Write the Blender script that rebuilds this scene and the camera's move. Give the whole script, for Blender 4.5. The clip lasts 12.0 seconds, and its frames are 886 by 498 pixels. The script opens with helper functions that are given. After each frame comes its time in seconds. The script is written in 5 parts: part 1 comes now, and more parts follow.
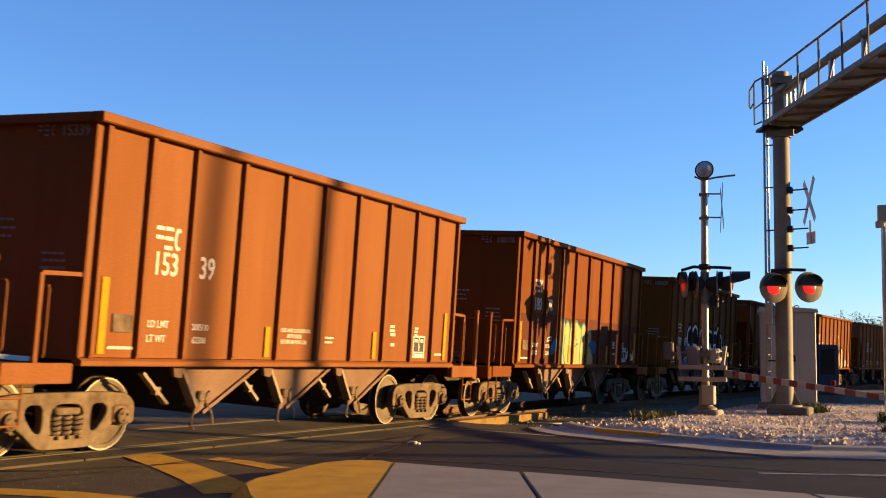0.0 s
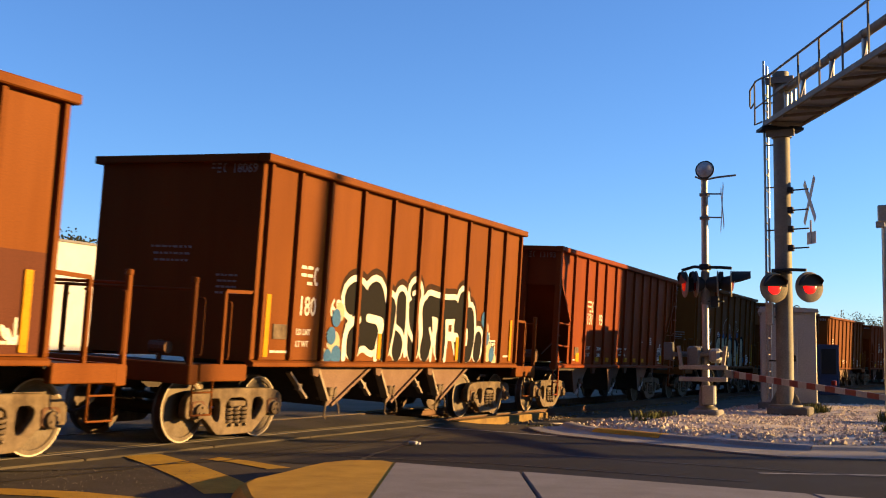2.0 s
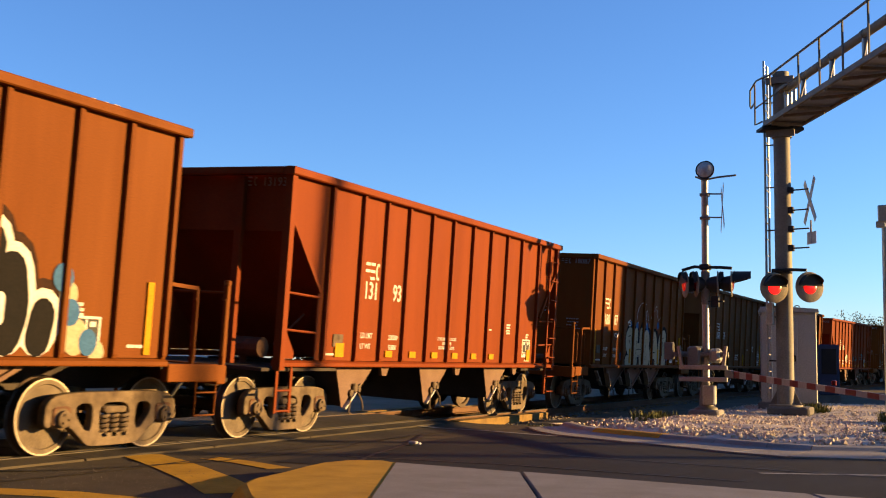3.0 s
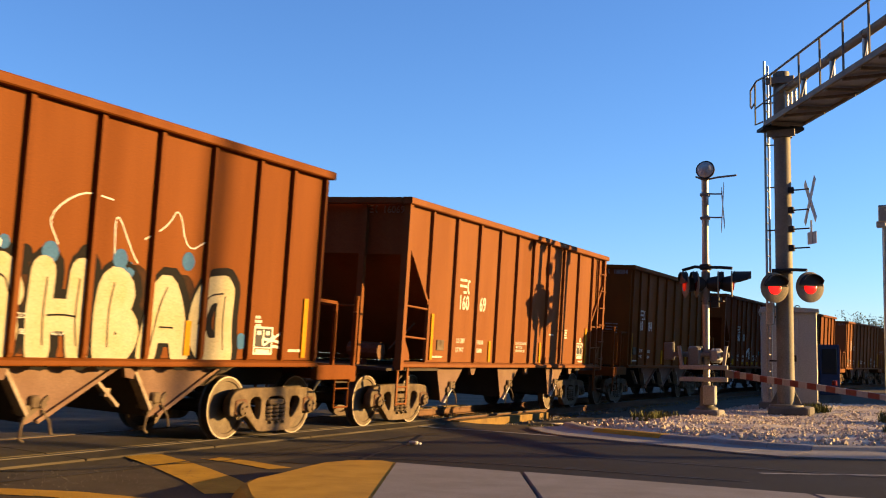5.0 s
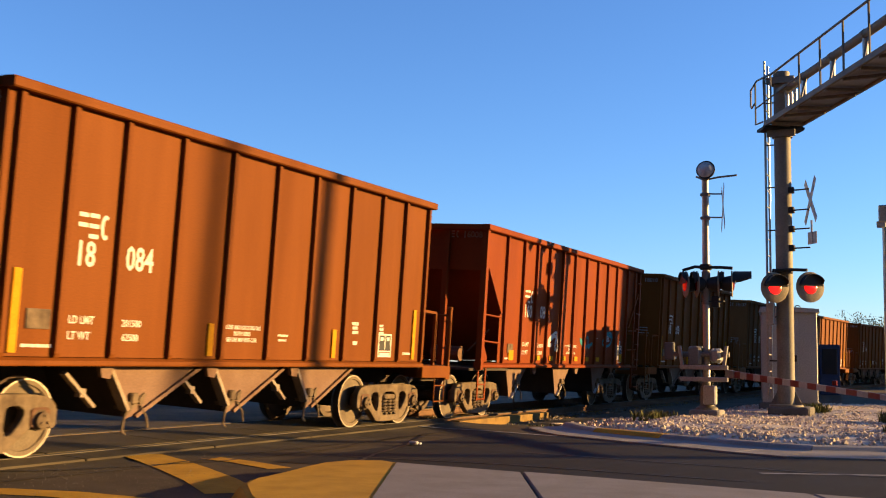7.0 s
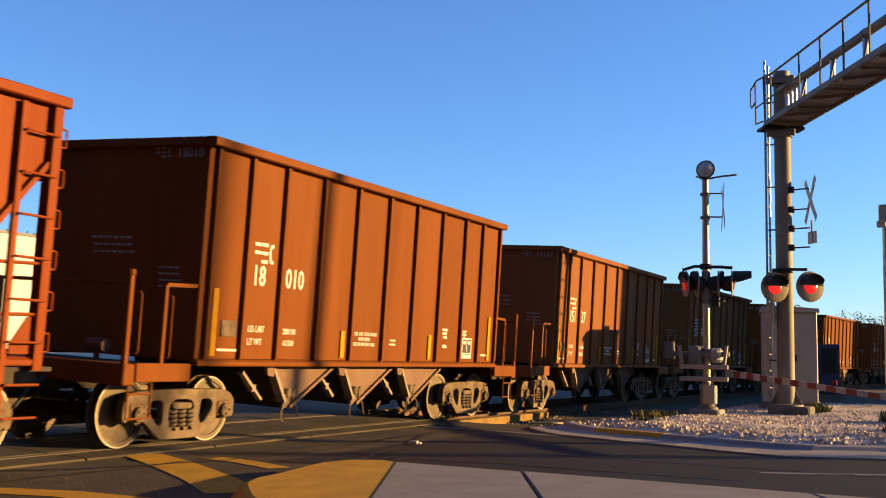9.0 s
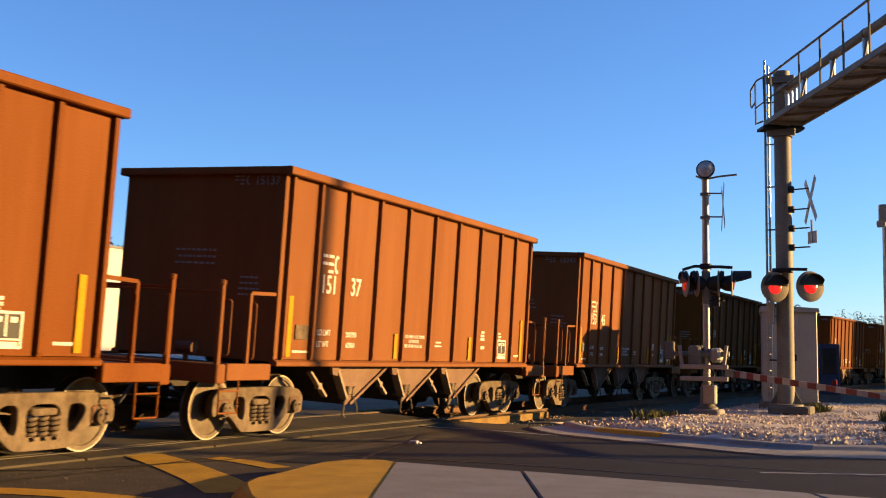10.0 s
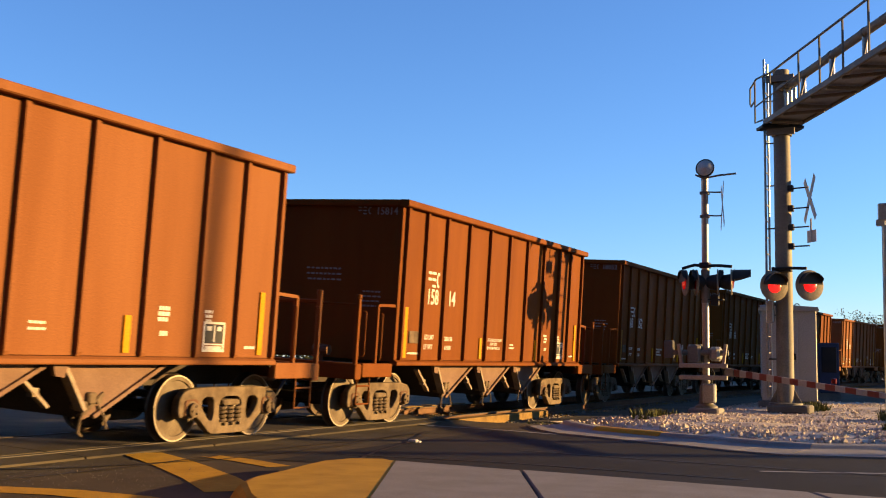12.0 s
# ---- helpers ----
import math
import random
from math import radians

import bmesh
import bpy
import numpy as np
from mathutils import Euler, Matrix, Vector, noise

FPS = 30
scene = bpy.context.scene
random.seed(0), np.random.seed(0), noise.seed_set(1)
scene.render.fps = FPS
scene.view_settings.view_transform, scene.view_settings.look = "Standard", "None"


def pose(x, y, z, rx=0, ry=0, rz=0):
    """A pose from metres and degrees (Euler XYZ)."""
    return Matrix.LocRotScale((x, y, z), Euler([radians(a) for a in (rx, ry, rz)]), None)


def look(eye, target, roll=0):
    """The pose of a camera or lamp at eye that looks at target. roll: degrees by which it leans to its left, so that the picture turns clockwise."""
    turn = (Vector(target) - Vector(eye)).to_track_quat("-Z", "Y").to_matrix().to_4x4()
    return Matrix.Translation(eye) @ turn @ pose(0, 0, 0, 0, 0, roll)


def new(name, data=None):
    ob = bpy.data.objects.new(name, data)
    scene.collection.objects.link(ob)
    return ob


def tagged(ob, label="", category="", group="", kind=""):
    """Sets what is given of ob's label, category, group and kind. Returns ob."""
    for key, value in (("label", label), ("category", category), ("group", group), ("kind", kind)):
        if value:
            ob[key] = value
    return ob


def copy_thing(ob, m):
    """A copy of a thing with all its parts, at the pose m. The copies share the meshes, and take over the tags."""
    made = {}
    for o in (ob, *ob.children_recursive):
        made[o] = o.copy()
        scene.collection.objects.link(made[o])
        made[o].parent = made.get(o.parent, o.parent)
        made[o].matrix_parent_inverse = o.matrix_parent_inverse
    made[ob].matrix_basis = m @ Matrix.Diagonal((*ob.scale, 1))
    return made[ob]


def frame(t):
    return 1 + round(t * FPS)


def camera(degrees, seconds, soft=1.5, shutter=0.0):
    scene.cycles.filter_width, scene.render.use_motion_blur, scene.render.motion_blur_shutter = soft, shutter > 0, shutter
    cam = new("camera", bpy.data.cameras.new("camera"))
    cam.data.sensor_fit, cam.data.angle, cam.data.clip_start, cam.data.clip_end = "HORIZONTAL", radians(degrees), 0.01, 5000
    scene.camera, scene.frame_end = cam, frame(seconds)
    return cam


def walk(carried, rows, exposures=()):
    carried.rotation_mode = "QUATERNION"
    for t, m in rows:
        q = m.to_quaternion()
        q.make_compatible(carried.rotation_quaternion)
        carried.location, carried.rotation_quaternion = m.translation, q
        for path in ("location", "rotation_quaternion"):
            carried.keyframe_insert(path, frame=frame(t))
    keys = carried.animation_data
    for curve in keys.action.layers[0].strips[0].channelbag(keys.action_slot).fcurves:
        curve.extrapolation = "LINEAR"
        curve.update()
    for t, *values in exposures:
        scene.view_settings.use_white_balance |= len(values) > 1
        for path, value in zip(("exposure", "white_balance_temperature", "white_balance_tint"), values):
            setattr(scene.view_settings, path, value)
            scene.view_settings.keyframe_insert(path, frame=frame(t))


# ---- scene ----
# camera: stands still beside the crossing, with a slight sway
EYE = (10.737, 0.0, 1.145)


def cam_pose(yaw, pitch, roll):
    way = (-math.sin(radians(yaw)) * math.cos(radians(pitch)), math.cos(radians(yaw)) * math.cos(radians(pitch)), math.sin(radians(pitch)))
    return look(EYE, tuple(e + 10 * w for e, w in zip(EYE, way)), roll)


cam = camera(44.01, 12.0, soft=1.05, shutter=0.12)
YAW, PITCH, ROLL = 25.850, 5.818, 0.915
walk(cam, [(0.0, cam_pose(YAW - 0.03, PITCH, ROLL)), (3.0, cam_pose(YAW, PITCH, ROLL)), (7.0, cam_pose(YAW + 0.03, PITCH, ROLL)), (10.0, cam_pose(YAW + 0.03, PITCH - 0.03, ROLL)),
           (11.5, cam_pose(YAW + 0.01, PITCH - 0.04, ROLL)), (12.0, cam_pose(YAW, PITCH - 0.09, ROLL))], exposures=((0.0, 1.77, 6500, 20), (12.0, 1.77, 6500, 20)))

# light: a very low evening sun from behind the camera, clear sky
SUN_WAY = Vector((0.86, 0.51, 0.0)).normalized()
SUN_UP = radians(8.0)
world = bpy.data.worlds.new("sky")
scene.world = world
world.use_nodes = True
wn = world.node_tree.nodes
sky = wn.new("ShaderNodeTexSky")
sky.sky_type, sky.sun_disc = "NISHITA", False
sky.sun_elevation = radians(12)
sky.sun_rotation = math.atan2(SUN_WAY.x, SUN_WAY.y)
sky.air_density, sky.dust_density, sky.ozone_density = 1.0, 0.0, 6.0
wn["Background"].inputs["Strength"].default_value = 0.074
world.node_tree.links.new(sky.outputs[0], wn["Background"].inputs["Color"])
sun = new("sun", bpy.data.lights.new("sun", "SUN"))
sun.data.energy, sun.data.angle, sun.data.color = 5.0, radians(0.6), (1.0, 0.63, 0.20)
to_sun = Vector((SUN_WAY.x * math.cos(SUN_UP), SUN_WAY.y * math.cos(SUN_UP), math.sin(SUN_UP)))
sun.matrix_world = look(tuple(to_sun * 50), (0, 0, 0))


# ---- materials ----
def mat(name, col, col2=None, rough=0.7, metal=0.0, big=1.5, small=40.0, amount=0.6, bump=0.15, streak=False, spread=0.0, gloss=0.22):
    """Two scales of colour change, fine relief and roughness change; streak: stretched down the surface; spread: change from object to object."""
    m = bpy.data.materials.new(name)
    m.use_nodes = True
    n, l = m.node_tree.nodes, m.node_tree.links
    b = n["Principled BSDF"]
    tc = n.new("ShaderNodeTexCoord")
    mp = n.new("ShaderNodeMapping")
    mp.inputs["Scale"].default_value = (1, 1, 0.12) if streak else (1, 1, 1)
    l.new(tc.outputs["Object"], mp.inputs["Vector"])
    n1, n2 = n.new("ShaderNodeTexNoise"), n.new("ShaderNodeTexNoise")
    for x, sc, de in ((n1, big, 5), (n2, small, 3)):
        x.inputs["Scale"].default_value = sc
        x.inputs["Detail"].default_value = de
        x.inputs["Roughness"].default_value = 0.6
    l.new(mp.outputs[0], n1.inputs["Vector"])
    l.new(tc.outputs["Object"], n2.inputs["Vector"])
    ramp = n.new("ShaderNodeMapRange")
    ramp.inputs["From Min"].default_value, ramp.inputs["From Max"].default_value = 0.38, 0.68
    l.new(n1.outputs["Fac"], ramp.inputs["Value"])
    mix = n.new("ShaderNodeMix")
    mix.data_type = "RGBA"
    c2 = col2 or tuple(c * 0.6 for c in col)
    mix.inputs["A"].default_value, mix.inputs["B"].default_value = (*col, 1), (*c2, 1)
    am = n.new("ShaderNodeMath")
    am.operation = "MULTIPLY"
    am.inputs[1].default_value = amount
    l.new(ramp.outputs[0], am.inputs[0])
    l.new(am.outputs[0], mix.inputs["Factor"])
    hsv = n.new("ShaderNodeHueSaturation")
    mr = n.new("ShaderNodeMapRange")
    mr.inputs["From Min"].default_value, mr.inputs["From Max"].default_value = 0.3, 0.7
    mr.inputs["To Min"].default_value, mr.inputs["To Max"].default_value = 0.8, 1.2
    l.new(n2.outputs["Fac"], mr.inputs["Value"])
    last = mr.outputs[0]
    if spread:
        oi = n.new("ShaderNodeObjectInfo")
        rr = n.new("ShaderNodeMapRange")
        rr.inputs["To Min"].default_value, rr.inputs["To Max"].default_value = 1 - spread, 1 + spread
        l.new(oi.outputs["Random"], rr.inputs["Value"])
        mu = n.new("ShaderNodeMath")
        mu.operation = "MULTIPLY"
        l.new(last, mu.inputs[0])
        l.new(rr.outputs[0], mu.inputs[1])
        last = mu.outputs[0]
    l.new(last, hsv.inputs["Value"])
    l.new(mix.outputs["Result"], hsv.inputs["Color"])
    l.new(hsv.outputs[0], b.inputs["Base Color"])
    rg = n.new("ShaderNodeMapRange")
    rg.inputs["To Min"].default_value, rg.inputs["To Max"].default_value = max(rough - 0.15, 0.05), min(rough + 0.15, 1)
    l.new(n1.outputs["Fac"], rg.inputs["Value"])
    l.new(rg.outputs[0], b.inputs["Roughness"])
    b.inputs["Metallic"].default_value = metal
    b.inputs["Specular IOR Level"].default_value = gloss
    if bump:
        bp = n.new("ShaderNodeBump")
        bp.inputs["Strength"].default_value = bump
        bp.inputs["Distance"].default_value = 0.01
        l.new(n2.outputs["Fac"], bp.inputs["Height"])
        l.new(bp.outputs[0], b.inputs["Normal"])
    return m


def glow(name, col, strength):
    m = bpy.data.materials.new(name)
    m.use_nodes = True
    b = m.node_tree.nodes["Principled BSDF"]
    b.inputs["Base Color"].default_value = (*[c * 0.5 for c in col], 1)
    b.inputs["Emission Color"].default_value = (*col, 1)
    b.inputs["Emission Strength"].default_value = strength
    b.inputs["Roughness"].default_value = 0.25
    return m


PAINT_TAN = mat("oxide_paint_faded", (0.168, 0.0645, 0.0205), (0.13, 0.047, 0.0142), 0.62, big=1.2, small=60, amount=0.8, bump=0.08, streak=True, gloss=0.04)
PAINT_BROWN = mat("oxide_paint_brown", (0.132, 0.0405, 0.0060), (0.094, 0.0275, 0.0045), 0.6, big=1.2, small=60, amount=0.8, bump=0.08, streak=True, gloss=0.04)
PAINT_RED = mat("oxide_paint_red", (0.158, 0.0335, 0.0060), (0.118, 0.0245, 0.005), 0.55, big=1.2, small=60, amount=0.8, bump=0.08, streak=True, gloss=0.04)
RIB_RUST = mat("rusty_rib_side", (0.146, 0.0477, 0.0253), (0.0785, 0.0281, 0.0168), 0.75, streak=True)
CHUTE = mat("dusty_chute_steel", (0.141, 0.0836, 0.0556), (0.0909, 0.048, 0.0304), 0.8, big=2.5)
DUSTY = mat("dust_coated_steel_bar", (0.257, 0.202, 0.147), (0.159, 0.111, 0.0734), 0.85, big=6, bump=0.1)
TRUCK = mat("dusty_truck_steel", (0.131, 0.0938, 0.0562), (0.05, 0.0325, 0.02), 0.85, big=5, amount=0.9, bump=0.3)
WHEEL = mat("dusty_wheel_plate", (0.118, 0.0897, 0.059), (0.0683, 0.0471, 0.0299), 0.75, big=5, bump=0.1)
TREAD = mat("polished_tread_steel", (0.309, 0.264, 0.213), (0.168, 0.124, 0.09), 0.45, 0.5, big=8, bump=0.05)
STEEL = mat("worn_dark_wheel_steel", (0.072, 0.0504, 0.036), (0.0432, 0.0288, 0.0216), 0.55, 0.4, big=6, bump=0.05)
FAINT = mat("faded_grey_lettering", (0.211, 0.206, 0.206), (0.131, 0.126, 0.126), 0.7, big=14, amount=0.6, bump=0.02)
# underframe grime; on the chute slopes its dark tone stands in for shade
DARK = mat("grime_and_shade_steel", (0.0432, 0.0324, 0.0252), (0.0216, 0.0158, 0.0144), 0.85)
YELLOW = mat("yellow_reflector_paint", (0.40, 0.19, 0.002), (0.31, 0.14, 0.002), 0.6, big=6, amount=0.5, gloss=0.05)
WHITE = mat("white_lettering_paint", (0.514, 0.49, 0.428), (0.398, 0.355, 0.294), 0.6, big=14, amount=0.6, bump=0.02)
ASPHALT = mat("worn_asphalt", (0.0675, 0.0537, 0.0325), (0.0275, 0.0225, 0.0163), 0.9, big=0.7, small=90, amount=0.9, bump=0.5, gloss=0.15)
ASPHALT_LANE = mat("dark_asphalt", (0.0142, 0.0146, 0.0168), (0.0085, 0.0088, 0.0105), 0.85, big=0.6, small=110, amount=0.8, bump=0.35, gloss=0.15)
CONCRETE = mat("pale_concrete", (0.193, 0.181, 0.167), (0.141, 0.13, 0.118), 0.85, big=1.8, small=70, amount=0.7, bump=0.2)
CONCRETE_DARK = mat("weathered_concrete", (0.123, 0.116, 0.104), (0.0769, 0.069, 0.0616), 0.9, big=2.2, small=60, amount=0.8, bump=0.3)
CONCRETE_KERB = mat("kerb_concrete", (0.25, 0.235, 0.21), (0.17, 0.155, 0.135), 0.85, big=1.2, small=70, amount=0.8, bump=0.25)
ROADYELLOW = mat("worn_yellow_road_paint", (0.415, 0.23, 0.01), (0.286, 0.151, 0.0107), 0.75, big=2.4, small=80, amount=0.8, bump=0.25)
ROADWHITE = mat("worn_white_road_paint", (0.249, 0.244, 0.226), (0.113, 0.108, 0.0998), 0.75, big=3, small=80, amount=0.9, bump=0.25)
SOIL = mat("dry_sandy_soil", (0.0754, 0.0609, 0.0406), (0.0406, 0.036, 0.0186), 0.95, big=0.5, small=30, amount=0.9, bump=0.5)
ROCK = mat("pale_limestone", (0.50, 0.425, 0.33), (0.33, 0.27, 0.205), 0.9, big=4, small=40, amount=0.8, bump=0.4)
BALLAST = mat("grey_ballast_stone", (0.136, 0.122, 0.104), (0.0725, 0.0632, 0.0543), 0.9, big=6, small=40, amount=0.9, bump=0.4)
RAIL = mat("rusty_rail_steel", (0.112, 0.0562, 0.0281), (0.0674, 0.0337, 0.0197), 0.7, 0.3, big=6)
RAILTOP = mat("bright_rail_head", (0.0612, 0.0518, 0.0403), (0.0396, 0.0324, 0.0259), 0.7, 0.2, big=6, bump=0.03)
TIMBER = mat("weathered_tie_timber", (0.187, 0.112, 0.0252), (0.0936, 0.054, 0.018), 0.9, big=3, small=25, amount=0.9, bump=0.5)
ALU = mat("weathered_aluminium", (0.315, 0.309, 0.292), (0.236, 0.23, 0.219), 0.42, 0.75, big=3, bump=0.05)
GALV = mat("dull_galvanised_steel", (0.163, 0.149, 0.123), (0.112, 0.101, 0.082), 0.65, 0.1, big=2.2, amount=0.8, bump=0.05)
# the tan base colour carries sunlight on black target paint
TARGET = mat("sunlit_black_target", (0.21, 0.175, 0.125), (0.15, 0.125, 0.09), 0.6, big=6)
BLACK = mat("matt_black_paint", (0.0144, 0.0144, 0.0144), (0.0252, 0.0238, 0.0216), 0.55, big=5)
LENS = glow("lit_red_lens", (1.0, 0.008, 0.004), 1.25)
LENS_DIM = glow("dim_red_lens", (1.0, 0.01, 0.006), 0.6)
LENS_FAINT = glow("faint_red_lens", (0.8, 0.01, 0.006), 0.12)
LENS_OFF = mat("unlit_red_lens", (0.115, 0.0072, 0.0072), (0.072, 0.00576, 0.00576), 0.2, bump=0)
SIGNWHITE = mat("white_sign_sheet", (0.393, 0.387, 0.371), (0.309, 0.303, 0.281), 0.5, big=4, bump=0.02)
GATERED = mat("red_gate_stripe", (0.12, 0.010, 0.008), (0.085, 0.010, 0.008), 0.5, big=8, bump=0.02)
GATEWHITE = mat("dull_white_gate_stripe", (0.27, 0.255, 0.23), (0.19, 0.175, 0.155), 0.6, big=5, bump=0.03)
CABINET = mat("silver_cabinet_sheet", (0.315, 0.309, 0.292), (0.258, 0.253, 0.241), 0.5, 0.3, big=1.2, amount=0.6, bump=0.03)
BLUE = mat("blue_painted_steel", (0.0197, 0.0309, 0.0618), (0.014, 0.0197, 0.0393), 0.5, big=2)
GLASS_DARK = mat("dark_window_glass", (0.0112, 0.014, 0.0168), (0.0168, 0.0168, 0.0197), 0.08, big=2, bump=0)
PLASTER = mat("white_rendered_wall", (0.449, 0.438, 0.415), (0.393, 0.377, 0.348), 0.85, big=0.8, amount=0.6)
ROOFGREY = mat("grey_roof_sheet", (0.168, 0.163, 0.157), (0.112, 0.107, 0.101), 0.8, big=0.8)
LEAF = mat("dull_green_leaf", (0.0345, 0.0406, 0.0142), (0.0203, 0.0243, 0.00811), 0.7, big=1.2, bump=0)
GRASS = mat("dry_green_grass", (0.09, 0.0958, 0.0225), (0.124, 0.101, 0.0337), 0.8, big=2, bump=0)
BARK = mat("grey_bark", (0.0727, 0.0562, 0.0449), (0.0393, 0.0309, 0.0225), 0.9, big=3, bump=0.5)


# ---- mesh tools ----
class Geo:
    """Collects simple solids; made into one mesh."""

    def __init__(self):
        self.v, self.f, self.m, self.cur = [], [], [], 0

    def add(self, vs, fs):
        o = len(self.v)
        self.v += [tuple(x) for x in vs]
        self.f += [tuple(i + o for i in f) for f in fs]
        self.m += [self.cur] * len(fs)
        return self

    def box(self, x0, x1, y0, y1, z0, z1, b=0.0):
        """A box; b: chamfer of its long edges all round."""
        if b <= 0:
            vs = [(x, y, z) for z in (z0, z1) for x, y in ((x0, y0), (x1, y0), (x1, y1), (x0, y1))]
            return self.add(vs, [(3, 2, 1, 0), (4, 5, 6, 7), (0, 1, 5, 4), (1, 2, 6, 5), (2, 3, 7, 6), (3, 0, 4, 7)])
        rings = []
        for z, i in ((z0, b), (z0 + b, 0), (z1 - b, 0), (z1, b)):
            k = b if i == 0 else b * 1.6
            a0, a1, c0, c1 = x0 + i * 0.6, x1 - i * 0.6, y0 + i * 0.6, y1 - i * 0.6
            rings.append([(a0 + k, c0, z), (a1 - k, c0, z), (a1, c0 + k, z), (a1, c1 - k, z), (a1 - k, c1, z), (a0 + k, c1, z), (a0, c1 - k, z), (a0, c0 + k, z)])
        return self.loft(rings)

    def loft(self, rings, closed=True, caps=True):
        n, vs, fs = len(rings[0]), [p for r in rings for p in r], []
        for i in range(len(rings) - 1):
            for j in range(n if closed else n - 1):
                k = (j + 1) % n
                fs.append((i * n + j, i * n + k, (i + 1) * n + k, (i + 1) * n + j))
        if caps and closed:
            fs += [tuple(range(n - 1, -1, -1)), tuple(range((len(rings) - 1) * n, len(rings) * n))]
        return self.add(vs, fs)

    def prism(self, pts, axis, a, b):
        """A flat outline pushed from a to b along axis. pts: (y, z) for x, (x, z) for y, (x, y) for z."""
        def at(p, d):
            return {"x": (d, p[0], p[1]), "y": (p[0], d, p[1]), "z": (p[0], p[1], d)}[axis]
        return self.loft([[at(p, a) for p in pts], [at(p, b) for p in pts]])

    def tube(self, pts, r, n=8, r1=None):
        """A round bar along points."""
        pts = [Vector(p) for p in pts]
        rings = []
        for i, p in enumerate(pts):
            d = (pts[min(i + 1, len(pts) - 1)] - pts[max(i - 1, 0)]).normalized()
            u = d.orthogonal().normalized() if i == 0 else (u - d * u.dot(d)).normalized()
            w = d.cross(u)
            rr = r if r1 is None else r + (r1 - r) * i / (len(pts) - 1)
            rings.append([p + (u * math.cos(2 * math.pi * k / n) + w * math.sin(2 * math.pi * k / n)) * rr for k in range(n)])
        return self.loft(rings)

    def lathe(self, prof, m, n=20):
        """A turned solid: prof of (radius, height) about the z axis, placed by m."""
        rings = [[m @ Vector((r * math.cos(2 * math.pi * k / n), r * math.sin(2 * math.pi * k / n), h)) for k in range(n)] for r, h in prof]
        return self.loft(rings)

    def bar(self, a, b, w, h, up=(0, 0, 1)):
        """A square bar from a to b, w across and h in the direction of up."""
        a, b = Vector(a), Vector(b)
        d = (b - a).normalized()
        s = d.cross(Vector(up))
        s = s.normalized() if s.length > 1e-4 else d.orthogonal().normalized()
        t = s.cross(d)
        return self.loft([[p + s * w / 2 * i + t * h / 2 * j for i, j in ((-1, -1), (1, -1), (1, 1), (-1, 1))] for p in (a, b)])

    def mesh(self, name, *mats, smooth=False):
        me = bpy.data.meshes.new(name)
        me.from_pydata(self.v, [], self.f)
        for m in mats:
            me.materials.append(m)
        if len(mats) > 1:
            me.polygons.foreach_set("material_index", self.m)
        bm = bmesh.new()
        bm.from_mesh(me)
        bmesh.ops.recalc_face_normals(bm, faces=bm.faces)
        bm.to_mesh(me)
        bm.free()
        if smooth:
            me.polygons.foreach_set("use_smooth", [True] * len(me.polygons))
            me.set_sharp_from_angle(angle=radians(38))
        return me


def part(name, geo, material, parent, label="", at=None, smooth=False):
    """One mesh object under a thing or part; geo: a Geo or a mesh that is shared."""
    me = geo.mesh(name, material, smooth=smooth) if isinstance(geo, Geo) else geo
    ob = new(name, me)
    ob.parent = parent
    if at is not None:
        ob.matrix_basis = at
    return tagged(ob, label) if label else ob


def thing(name, label, category, group="", at=None, geo=None, material=None, kind="", smooth=False):
    ob = new(name, geo.mesh(name, material, smooth=smooth) if geo else None)
    if at is not None:
        ob.matrix_basis = at
    return tagged(ob, label, category, group, kind)


TEXTS = {}


def text_mesh(s, size, stretch=1.0, mat_=None):
    """Lettering as a flat mesh in the (x, y) plane, lower left at the origin."""
    key = (s, size, stretch)
    if key not in TEXTS:
        cu = bpy.data.curves.new("lettering", "FONT")
        cu.body, cu.size, cu.extrude, cu.resolution_u, cu.offset = s, size, 0.002, 2, size * 0.012
        ob = new("lettering_source", cu)
        dg = bpy.context.evaluated_depsgraph_get()
        me = bpy.data.meshes.new_from_object(ob.evaluated_get(dg))
        bpy.data.objects.remove(ob)
        me.transform(Matrix.Diagonal((stretch, 1, 1, 1)))
        me.materials.clear()
        me.materials.append(mat_ or WHITE)
        TEXTS[key] = me
    return TEXTS[key]


# ---- the line of the track: straight, then a wide curve, leaning into it ----
S1, RADIUS, CANT = 31.58, 390.8, 0.0522


def path_at(s):
    th = max(s - S1, 0) / RADIUS
    return RADIUS * (1 - math.cos(th)), min(s, S1) + RADIUS * math.sin(th), th


def track_pose(s, side=0.0, z=0.0):
    x, y, th = path_at(s)
    return Matrix.Translation((x, y, 0)) @ Matrix.Rotation(-th, 4, "Z") @ Matrix.Rotation(CANT, 4, "Y") @ Matrix.Translation((side, 0, z))


def rise(x):
    """The height of the paving across the track."""
    return -0.015 - math.sin(CANT) * max(-1.6, min(1.6, x))


# ---- ground, road, kerbs ----
def sheet(xs, ys, hz):
    g = Geo()
    n = len(ys)
    g.add([(x, y, hz(x, y)) for x in xs for y in ys], [(i * n + j, (i + 1) * n + j, (i + 1) * n + j + 1, i * n + j + 1) for i in range(len(xs) - 1) for j in range(n - 1)])
    return g


